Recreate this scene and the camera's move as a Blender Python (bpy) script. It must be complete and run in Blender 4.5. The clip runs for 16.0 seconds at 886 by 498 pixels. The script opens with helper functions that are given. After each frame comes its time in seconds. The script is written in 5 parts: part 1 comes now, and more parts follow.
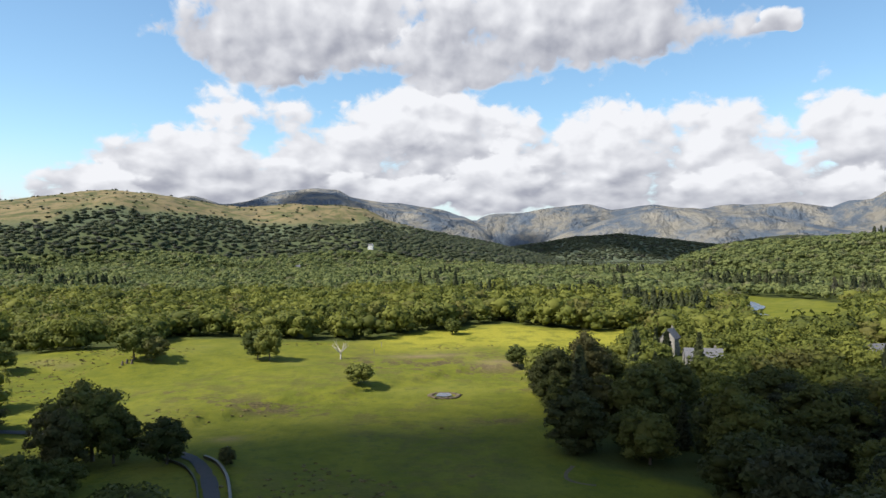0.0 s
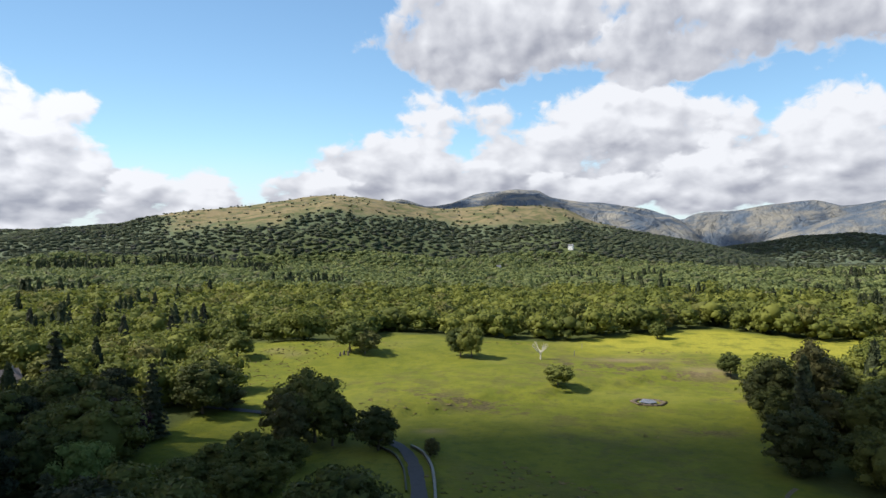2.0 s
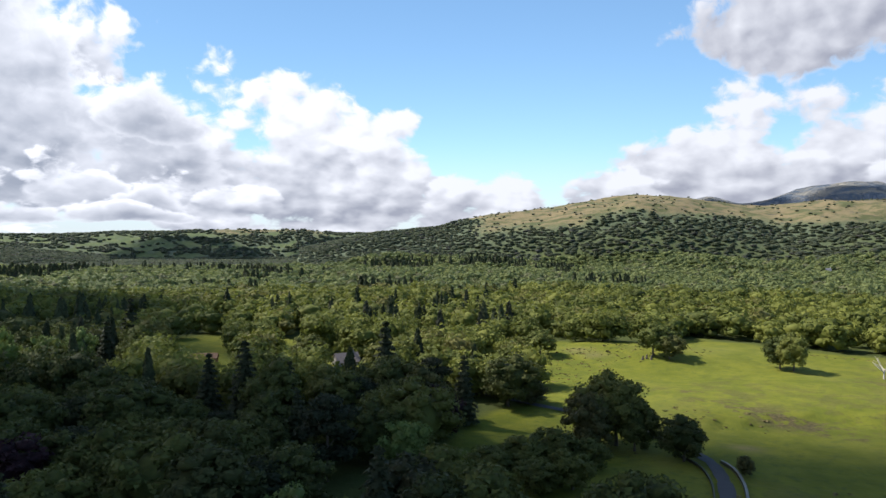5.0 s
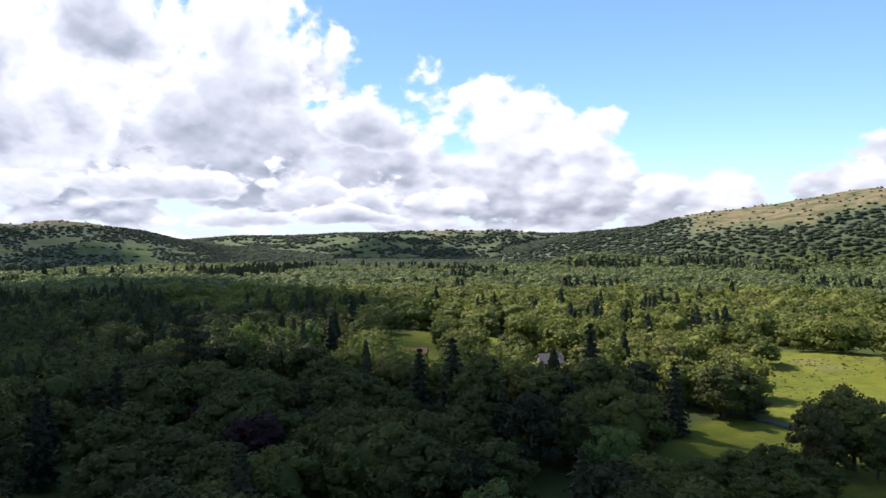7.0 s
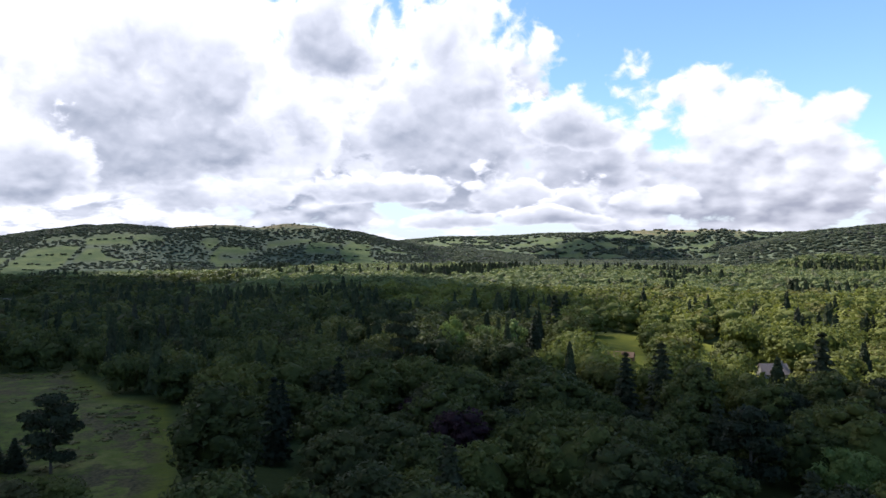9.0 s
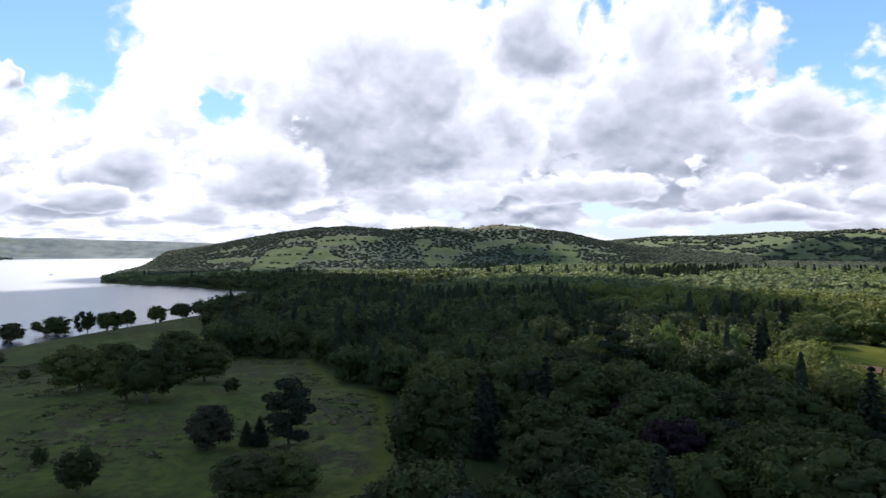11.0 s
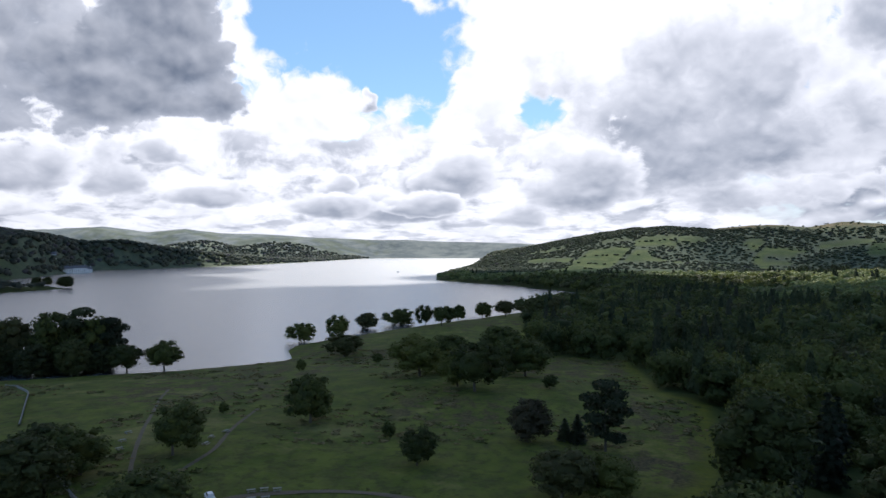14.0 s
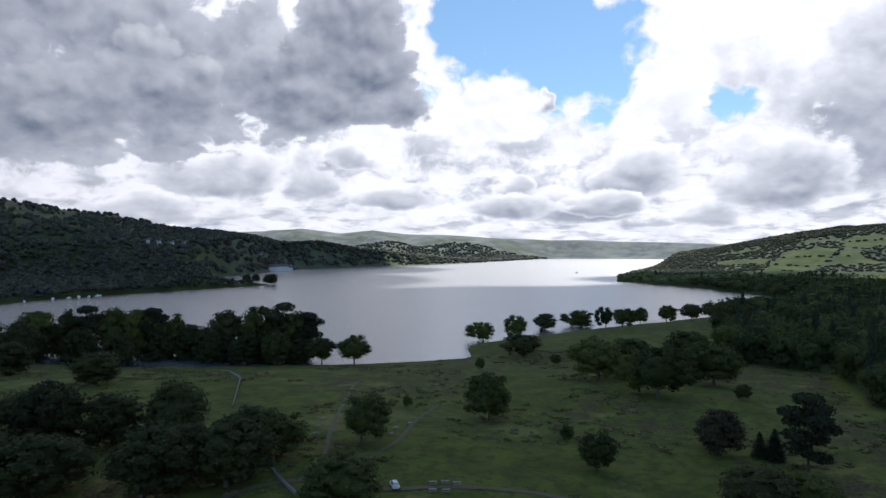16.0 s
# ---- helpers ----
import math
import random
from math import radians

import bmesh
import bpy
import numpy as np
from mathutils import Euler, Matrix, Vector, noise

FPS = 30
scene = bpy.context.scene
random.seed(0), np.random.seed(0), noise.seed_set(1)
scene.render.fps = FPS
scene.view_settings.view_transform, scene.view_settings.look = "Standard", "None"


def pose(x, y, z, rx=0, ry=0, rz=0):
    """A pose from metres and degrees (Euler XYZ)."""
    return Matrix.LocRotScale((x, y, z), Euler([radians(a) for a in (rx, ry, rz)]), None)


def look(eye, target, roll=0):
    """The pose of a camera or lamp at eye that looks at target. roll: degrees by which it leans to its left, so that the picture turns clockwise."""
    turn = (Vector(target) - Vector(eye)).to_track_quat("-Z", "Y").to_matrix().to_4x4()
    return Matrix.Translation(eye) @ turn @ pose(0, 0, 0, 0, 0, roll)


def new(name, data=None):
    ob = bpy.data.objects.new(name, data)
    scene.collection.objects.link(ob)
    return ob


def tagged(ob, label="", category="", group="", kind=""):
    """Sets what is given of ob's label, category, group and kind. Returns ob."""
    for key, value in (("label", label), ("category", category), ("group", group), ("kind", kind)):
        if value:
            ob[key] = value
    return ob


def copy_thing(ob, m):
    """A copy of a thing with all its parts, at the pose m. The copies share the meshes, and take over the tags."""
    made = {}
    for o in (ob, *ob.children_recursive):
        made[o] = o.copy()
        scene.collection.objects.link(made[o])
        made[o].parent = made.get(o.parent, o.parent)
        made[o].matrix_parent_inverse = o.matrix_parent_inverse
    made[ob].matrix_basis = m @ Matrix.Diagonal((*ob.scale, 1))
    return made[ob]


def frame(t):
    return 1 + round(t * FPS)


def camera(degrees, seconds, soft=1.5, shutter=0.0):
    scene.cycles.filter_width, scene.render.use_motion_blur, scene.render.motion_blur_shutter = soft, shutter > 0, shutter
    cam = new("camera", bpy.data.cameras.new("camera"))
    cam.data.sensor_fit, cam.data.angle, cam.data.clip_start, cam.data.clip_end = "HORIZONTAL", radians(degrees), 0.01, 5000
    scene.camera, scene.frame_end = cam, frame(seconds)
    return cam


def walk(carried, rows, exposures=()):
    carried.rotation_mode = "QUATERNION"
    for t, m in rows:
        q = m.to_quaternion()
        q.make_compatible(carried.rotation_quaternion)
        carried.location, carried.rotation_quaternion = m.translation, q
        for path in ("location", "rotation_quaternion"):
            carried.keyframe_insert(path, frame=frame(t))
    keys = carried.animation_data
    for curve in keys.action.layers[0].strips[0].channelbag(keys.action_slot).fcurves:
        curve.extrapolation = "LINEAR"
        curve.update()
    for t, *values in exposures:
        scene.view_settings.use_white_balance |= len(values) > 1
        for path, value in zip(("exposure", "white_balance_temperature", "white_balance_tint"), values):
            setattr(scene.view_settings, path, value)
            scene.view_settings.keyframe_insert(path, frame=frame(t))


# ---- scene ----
cam = camera(64.65, 16.0, soft=1.5)
EYE = 65.0          # the drone's height over the lake
TURN = [(0.0, 0.0), (0.5, 4.07), (1.0, 8.13), (1.5, 12.19), (2.0, 16.25), (2.5, 20.32), (3.0, 24.37), (3.5, 28.45),
        (4.0, 32.52), (5.25, 42.7), (6.5, 52.96), (7.0, 57.10), (7.5, 61.26), (8.0, 65.45), (9.25, 75.85), (10.5, 86.24),
        (11.0, 90.48), (11.5, 94.74), (12.0, 98.97), (12.5, 103.20), (13.0, 107.48), (13.5, 111.73), (14.0, 116.01),
        (14.5, 120.27), (15.0, 124.56), (15.5, 128.76), (15.65, 130.0), (15.8, 130.45), (16.0, 130.50)]
walk(cam, [(t, pose(0, 0, EYE, 90 - 0.105, -0.123, yaw)) for t, yaw in TURN],
     exposures=[(0.0, 0.59, 6300, 11), (3.5, 0.59, 6100, 11), (7.5, 0.77, 6000, 16), (11.0, 0.68, 5950, 15), (16.0, 0.48, 6050, 14)])

# ---------------------------------------------------------------- light
SUN_BEARING, SUN_HEIGHT = 107.0, 47.0
sun_way = Vector((-math.sin(radians(SUN_BEARING)) * math.cos(radians(SUN_HEIGHT)),
                  math.cos(radians(SUN_BEARING)) * math.cos(radians(SUN_HEIGHT)), math.sin(radians(SUN_HEIGHT))))
sun = new("sun", bpy.data.lights.new("sun", "SUN"))
sun.data.energy, sun.data.angle, sun.data.color = 5.0, radians(1.6), (1.0, 0.93, 0.79)
sun.matrix_world = look((0, 0, 3000), Vector((0, 0, 3000)) - sun_way)
sun.location = (0, 0, 4000)


class Nodes:
    """A short way to wire shader nodes."""

    def __init__(self, tree):
        self.tree = tree

    def add(self, kind, *links, operation="", feature="", interpolation="", attribute_name=""):
        node = self.tree.nodes.new(kind)
        if operation:
            node.operation = operation
        if feature:
            node.feature = feature
        if interpolation:
            node.interpolation_type = interpolation
        if attribute_name:
            node.attribute_name = attribute_name
        for i, link in enumerate(links):
            if link is None:
                continue
            if isinstance(link, (int, float)):
                node.inputs[i].default_value = link
            else:
                self.tree.links.new(link, node.inputs[i])
        return node

    def math(self, op, a, b=None, c=None, clamp=False):
        node = self.add("ShaderNodeMath", a, b, c, operation=op)
        node.use_clamp = clamp
        return node.outputs[0]

    def step(self, x, low, high):
        node = self.add("ShaderNodeMapRange", x, interpolation="SMOOTHSTEP")
        node.inputs[1].default_value, node.inputs[2].default_value = low, high
        return node.outputs[0]

    def mix(self, fac, a, b, blend="MIX"):
        node = self.tree.nodes.new("ShaderNodeMix")
        node.data_type, node.blend_type = "RGBA", blend
        for socket, v in ((node.inputs[0], fac), (node.inputs[6], a), (node.inputs[7], b)):
            if isinstance(v, (int, float)):
                socket.default_value = v
            elif isinstance(v, tuple):
                socket.default_value = (*v, 1)
            else:
                self.tree.links.new(v, socket)
        return node.outputs[2]

    def noise(self, vector, scale, detail=4, rough=0.55, dist=0.0):
        node = self.add("ShaderNodeTexNoise", vector)
        node.inputs["Scale"].default_value, node.inputs["Detail"].default_value = scale, detail
        node.inputs["Roughness"].default_value, node.inputs["Distortion"].default_value = rough, dist
        return node.outputs[0]


# cumulus clouds, far ones first: bearing, rise of the flat base, half width in degrees, rise from base to top
CLOUDS_NORTH = [(1.1, 0.112, 9.4, 0.15), (7.6, 0.083, 8.6, 0.2), (19.4, 0.079, 7.6, 0.145), (27.0, 0.067, 4.2, 0.039), (11.2, 0.28, 10.4, 0.208), 
                (-1.9, 0.253, 8.7, 0.096), (-9.8, 0.286, 14.0, 0.186), (-31.6, 0.067, 8.0, 0.156), (-21.1, 0.07, 9.2, 0.151), (-11.2, 0.074, 8.9, 0.151), 
                (-32.5, 0.094, 7.0, 0.118), (-4.8, 0.071, 5.7, 0.073), (-21.8, 0.068, 5.5, 0.046), (-29.8, 0.063, 4.3, 0.049), (4.8, 0.071, 5.7, 0.041), 
                (1.8, 0.072, 4.0, 0.042), (-25.8, 0.286, 2.1, 0.026)]
CLOUDS_WEST = [(58.8, 0.046, 4.1, 0.048), (49.8, 0.028, 5.6, 0.044), (38.4, 0.029, 6.2, 0.085), (28.4, 0.054, 3.6, 0.052), (59.7, 0.064, 6.2, 0.17), 
               (50.2, 0.065, 7.7, 0.196), (45.0, 0.07, 3.7, 0.114), (59.5, 0.065, 2.6, 0.164), (37.3, 0.031, 6.1, 0.083), (26.3, 0.054, 4.5, 0.053), 
               (61.3, 0.083, 8.9, 0.17), (62.1, 0.112, 4.0, 0.145), (67.0, 0.094, 6.2, 0.123), (88.3, 0.039, 3.1, 0.058), (81.3, 0.049, 4.2, 0.092), 
               (69.7, 0.053, 3.8, 0.071), (62.3, 0.054, 3.3, 0.061), (57.3, 0.051, 3.8, 0.037), (74.1, 0.076, 3.3, 0.04), (81.4, 0.127, 18.7, 0.312), 
               (85.9, 0.135, 12.8, 0.219), (67.1, 0.229, 3.9, 0.115)]
CLOUDS_SOUTH = [(66.3, 0.102, 10.1, 0.147), (73.9, 0.119, 10.2, 0.29), (62.1, 0.162, 5.1, 0.073), (90.4, 0.143, 8.7, 0.268), (94.1, 0.18, 4.5, 0.129), 
                (122.3, 0.198, 0.9, 0.032), (115.2, 0.088, 5.4, 0.068), (103.5, 0.084, 3.5, 0.092), (115.7, 0.101, 1.9, 0.056), (119.9, 0.047, 6.3, 0.041), 
                (92.0, 0.057, 6.2, 0.057), (79.2, 0.074, 6.2, 0.045), (68.5, 0.059, 3.5, 0.062), (62.8, 0.051, 3.2, 0.05), (109.3, 0.037, 3.0, 0.039), 
                (69.4, 0.035, 11.6, 0.023)]
CLOUDS_LAKE = [(96.0, 0.146, 14.0, 0.247), (82.5, 0.266, 5.6, 0.13), (137.9, 0.124, 2.1, 0.034), (140.3, 0.083, 1.5, 0.037), 
               (125.3, 0.063, 1.8, 0.053), (114.6, 0.089, 4.4, 0.063), (105.0, 0.079, 5.3, 0.101), (117.4, 0.054, 4.7, 0.031), (133.9, 0.065, 5.1, 0.032), 
               (148.1, 0.085, 5.5, 0.062), (141.2, 0.083, 2.8, 0.062), (137.6, 0.119, 2.1, 0.036), (153.9, 0.04, 6.4, 0.038), (125.6, 0.051, 5.2, 0.029), 
               (162.1, 0.064, 1.4, 0.023)]
CLOUDS_HEAVY = [(158.6, 0.185, 18.4, 0.310), (140.4, 0.194, 8.4, 0.143), (155.4, 0.172, 9.9, 0.120), (138.0, 0.247, 5.6, 0.272)]
GAPS = [(119.8, 0.245, 5.7, 0.065), (108.3, 0.192, 2.2, 0.03), (88.2, 0.348, 3.1, 0.063), (60.1, 0.289, 7.0, 0.066), (98.9, 0.134, 2.6, 0.019), 
        (123.8, 0.296, 11.1, 0.138), (108.1, 0.196, 2.3, 0.023), (89.1, 0.334, 2.3, 0.043), (108.3, 0.188, 1.8, 0.018), (127.2, 0.366, 1.3, 0.023)]


billow = bpy.data.node_groups.new("billow", "ShaderNodeTree")
billow.interface.new_socket("bearing", in_out="INPUT", socket_type="NodeSocketFloat")
billow.interface.new_socket("rise", in_out="INPUT", socket_type="NodeSocketFloat")
billow.interface.new_socket("grit", in_out="INPUT", socket_type="NodeSocketFloat")
billow.interface.new_socket("swell", in_out="OUTPUT", socket_type="NodeSocketFloat")
g = Nodes(billow)
g_in, g_out = billow.nodes.new("NodeGroupInput"), billow.nodes.new("NodeGroupOutput")
level = g.math("MULTIPLY", g.math("LOGARITHM", g.math("ADD", g.math("MAXIMUM", g_in.outputs[1], 0.0), 0.17), 2.718), 0.46)
place = g.add("ShaderNodeCombineXYZ", g_in.outputs[0], level).outputs[0]


def puffs(place, scale, wobble):
    """Rounded heads: high in the middle of each cell."""
    shake = g.add("ShaderNodeTexNoise", place)
    shake.inputs["Scale"].default_value, shake.inputs["Detail"].default_value = scale * 1.2, 2.0
    off = g.add("ShaderNodeVectorMath", shake.outputs["Color"], operation="SCALE")
    off.inputs["Scale"].default_value = wobble / scale
    moved = g.add("ShaderNodeVectorMath", place, off.outputs[0], operation="ADD")
    node = g.add("ShaderNodeTexVoronoi", moved.outputs[0])
    node.voronoi_dimensions, node.feature = "2D", "SMOOTH_F1"
    node.inputs["Scale"].default_value, node.inputs["Smoothness"].default_value = scale, 0.35
    return g.math("SUBTRACT", 0.36, node.outputs["Distance"])


swell = g.math("MULTIPLY", puffs(place, 9.0, 1.1), 0.95)
swell = g.math("MULTIPLY_ADD", puffs(place, 21.0, 1.0), 0.46, swell)
swell = g.math("MULTIPLY_ADD", puffs(place, 50.0, 0.9), 0.16, swell)
swell = g.math("MULTIPLY_ADD", g.math("SUBTRACT", g.noise(place, 9.0, 2, 0.5), 0.5), 0.9, swell)
tiny = g.math("MULTIPLY", g.math("SUBTRACT", g.noise(place, 44.0, 7, 0.60, 0.5), 0.5), 0.80)
swell = g.math("MULTIPLY_ADD", tiny, g_in.outputs[2], swell)
billow.links.new(swell, g_out.inputs[0])

world = bpy.data.worlds.new("sky")
scene.world = world
world.use_nodes = True
world.node_tree.nodes.clear()
n = Nodes(world.node_tree)
way = n.add("ShaderNodeTexCoord").outputs["Generated"]
axes = n.add("ShaderNodeSeparateXYZ", way)
flat = n.math("SQRT", n.math("ADD", n.math("MULTIPLY", axes.outputs[0], axes.outputs[0]),
                             n.math("ADD", n.math("MULTIPLY", axes.outputs[1], axes.outputs[1]), 1e-4)))
sky_rise = n.math("MINIMUM", n.math("DIVIDE", axes.outputs[2], flat), 1.6)
sky_bearing = n.math("ARCTAN2", n.math("MULTIPLY", axes.outputs[0], -1.0), axes.outputs[1])


def swelling(db, dr, grit):
    node = world.node_tree.nodes.new("ShaderNodeGroup")
    node.node_tree = billow
    world.node_tree.links.new(n.math("ADD", sky_bearing, db), node.inputs[0])
    world.node_tree.links.new(n.math("ADD", sky_rise, dr), node.inputs[1])
    node.inputs[2].default_value = grit
    return node.outputs[0]


# relief of the cloud heads, lit from above on the sun's side
to_sun = n.math("MINIMUM", n.math("MAXIMUM", n.math("SUBTRACT", radians(SUN_BEARING), sky_bearing), -0.6), 1.0)
puffy, gentle, lit_side = swelling(0, 0, 1.0), swelling(0, 0, 0.25), swelling(n.math("MULTIPLY", to_sun, 0.012), 0.012, 0.25)
relief = n.math("SUBTRACT", gentle, lit_side)
grit = n.math("SUBTRACT", puffy, gentle)
spot = n.add("ShaderNodeCombineXYZ", sky_bearing, n.math("MULTIPLY", sky_rise, 1.6)).outputs[0]
spot_b = n.add("ShaderNodeCombineXYZ", sky_bearing, n.math("MULTIPLY", sky_rise, 1.6), 5.7).outputs[0]
bent_bearing = n.math("MULTIPLY_ADD", n.math("SUBTRACT", n.noise(spot, 11.0, 3, 0.55), 0.5), 0.085, sky_bearing)
bent_rise = n.math("MULTIPLY_ADD", n.math("SUBTRACT", n.noise(spot_b, 10.0, 3, 0.55), 0.5), 0.035, sky_rise)
swollen = n.math("MULTIPLY_ADD", puffy, 1.05, 1.02)
cover, lit, gloom = 0.0, 0.9, 0.0


def over(alpha, light):
    global cover, lit
    cover = n.math("MAXIMUM", cover, alpha)
    lit = n.math("MULTIPLY_ADD", alpha, n.math("SUBTRACT", light, lit), lit)


def body(a, v, wa, hv, base=3.0):
    """How deep a direction lies in a cloud, and how high over its base."""
    da = n.math("MULTIPLY_ADD", bent_bearing, 1 / radians(wa), -a / wa)
    h = n.math("MULTIPLY_ADD", bent_rise, 1 / hv, -v / hv)
    hh = n.math("MAXIMUM", h, n.math("MULTIPLY", h, -base))
    q = n.math("MULTIPLY_ADD", hh, hh, n.math("MULTIPLY", da, da))
    return n.math("SUBTRACT", swollen, q), h


# the south is spread with thin bright cloud, broken by gaps, in grey ranks low down
veil = n.step(n.math("MULTIPLY_ADD", puffy, 0.12, sky_bearing), radians(78), radians(92))
for a, v, wa, hv in GAPS:
    depth, h = body(a, v, wa, hv, 1.0)
    veil = n.math("MULTIPLY", veil, n.math("SUBTRACT", 1.0, n.step(depth, 0.0, 0.45)))
ranks = n.add("ShaderNodeCombineXYZ", sky_bearing, n.math("MULTIPLY", n.math("LOGARITHM", n.math("ADD", n.math("MAXIMUM", sky_rise, 0.0), 0.025), 2.718), 0.22)).outputs[0]
low_down = n.math("SUBTRACT", 1.0, n.step(sky_rise, 0.11, 0.23))
ranked = n.math("MULTIPLY", n.step(n.math("MULTIPLY_ADD", puffy, 0.12, n.noise(ranks, 15.0, 5, 0.6, 0.3)), 0.42, 0.62), low_down)
over(veil, n.math("ADD", n.math("MULTIPLY_ADD", ranked, -0.72, 1.02), n.math("MULTIPLY", relief, 0.35)))
# low ranks all round, behind the great clouds
low_rank = n.math("MULTIPLY", n.step(n.math("MULTIPLY_ADD", n.noise(ranks, 11.0, 6, 0.6, 0.3), 1.0, n.math("MULTIPLY", puffy, 0.35)), 0.46, 0.62), n.step(sky_rise, 0.095, 0.045))
over(n.math("MULTIPLY", low_rank, n.step(sky_bearing, radians(34), radians(60))), n.math("MULTIPLY_ADD", relief, 0.8, 0.74))
for a, v, wa, hv in CLOUDS_NORTH + CLOUDS_WEST:
    depth, h = body(a, v, wa, hv)
    light = n.math("MULTIPLY_ADD", n.step(h, -0.15, 0.75), 0.68, n.math("MULTIPLY_ADD", relief, 1.0, 0.34))
    over(n.step(depth, 0.0, 0.38), n.math("MINIMUM", n.math("MULTIPLY_ADD", grit, 0.2, light), 1.06))
for a, v, wa, hv in CLOUDS_SOUTH + CLOUDS_LAKE:
    depth, h = body(a, v, wa, hv)
    light = n.math("MULTIPLY_ADD", h, 0.55, n.math("MULTIPLY_ADD", relief, 0.6, 0.80))
    light = n.math("MULTIPLY_ADD", n.step(depth, 0.06, 0.90), -0.60, light)
    over(n.step(depth, 0.0, 0.40), n.math("MULTIPLY_ADD", grit, 0.30, light))
depth, h = body(127.1, 0.181, 5.8, 0.080, 2.0)      # the small bright cloud in the gap over the lake
over(n.step(depth, 0.0, 0.45), n.math("MULTIPLY_ADD", relief, 0.6, 1.0))
for a, v, wa, hv in CLOUDS_HEAVY:
    depth, h = body(a, v, wa, hv, 4.0)
    alpha = n.step(depth, 0.0, 0.24)
    over(alpha, n.math("MULTIPLY_ADD", n.step(h, 0.0, 0.9), 0.20, n.math("MULTIPLY_ADD", relief, 0.45, 0.20)))
    gloom = n.math("MAXIMUM", gloom, n.math("MULTIPLY", alpha, n.step(depth, 0.05, 0.75)))
# unseen sky overhead greyed, like cloud undersides, to lower its light
overhead = n.step(sky_rise, 0.5, 0.9)
lit = n.math("MULTIPLY", lit, n.math("MULTIPLY_ADD", overhead, -0.95, 1.0), clamp=True)
sky = n.add("ShaderNodeTexSky")
sky.sky_type, sky.sun_disc, sky.sun_elevation, sky.sun_rotation = "NISHITA", False, radians(SUN_HEIGHT), radians(-SUN_BEARING)
sky.altitude, sky.air_density, sky.dust_density, sky.ozone_density = 60.0, 1.0, 0.15, 1.5
air = n.mix(1.0, sky.outputs[0], (0.148, 0.168, 0.165), "MULTIPLY")
nearness = n.add("ShaderNodeVectorMath", way, operation="DOT_PRODUCT")
nearness.inputs[1].default_value = sun_way
near_sun = n.step(nearness.outputs["Value"], 0.22, 0.78)
bright = n.mix(near_sun, (0.87, 0.87, 0.875), (1.06, 1.06, 1.07))
shade = n.mix(near_sun, (0.38, 0.39, 0.44), (0.36, 0.395, 0.455))
shade = n.mix(gloom, shade, (0.15, 0.185, 0.245))
air = n.mix(n.math("MULTIPLY", near_sun, 0.45), air, (0.16, 0.30, 0.48))
# thin haze low over the horizon
low = n.math("MULTIPLY", n.math("SUBTRACT", 1.0, n.step(sky_rise, 0.0, 0.15)), 0.8)
air = n.mix(low, air, (0.66, 0.71, 0.76))
sky_colour = n.mix(cover, air, n.mix(lit, shade, bright))
back = n.add("ShaderNodeBackground", sky_colour)
back.inputs[1].default_value = 0.70
out = n.add("ShaderNodeOutputWorld", back.outputs[0])

# ---------------------------------------------------------------- the lie of the land
def value_noise(x, y, seed=0):
    x, y = np.asarray(x, float), np.asarray(y, float)
    ix, iy = np.floor(x).astype(np.int64), np.floor(y).astype(np.int64)
    fx, fy = x - ix, y - iy
    fx, fy = fx * fx * (3 - 2 * fx), fy * fy * (3 - 2 * fy)

    def h(i, j):
        k = (i * 374761393 + j * 668265263 + seed * 974634541) & 0x7FFFFFFF
        k = ((k ^ (k >> 13)) * 1274126177) & 0x7FFFFFFF
        return ((k ^ (k >> 16)) & 0xFFFF) / 65535.0
    return (h(ix, iy) * (1 - fx) + h(ix + 1, iy) * fx) * (1 - fy) + (h(ix, iy + 1) * (1 - fx) + h(ix + 1, iy + 1) * fx) * fy


def fbm(x, y, seed=0, octaves=4):
    s, a, t = 0.0, 0.5, 0.0
    for k in range(octaves):
        s = s + a * value_noise(x * 2 ** k, y * 2 ** k, seed + k)
        t += a
        a *= 0.5
    return s / t


def ramp(a, b, x):
    t = np.clip((np.asarray(x, float) - a) / (b - a), 0, 1)
    return t * t * (3 - 2 * t)


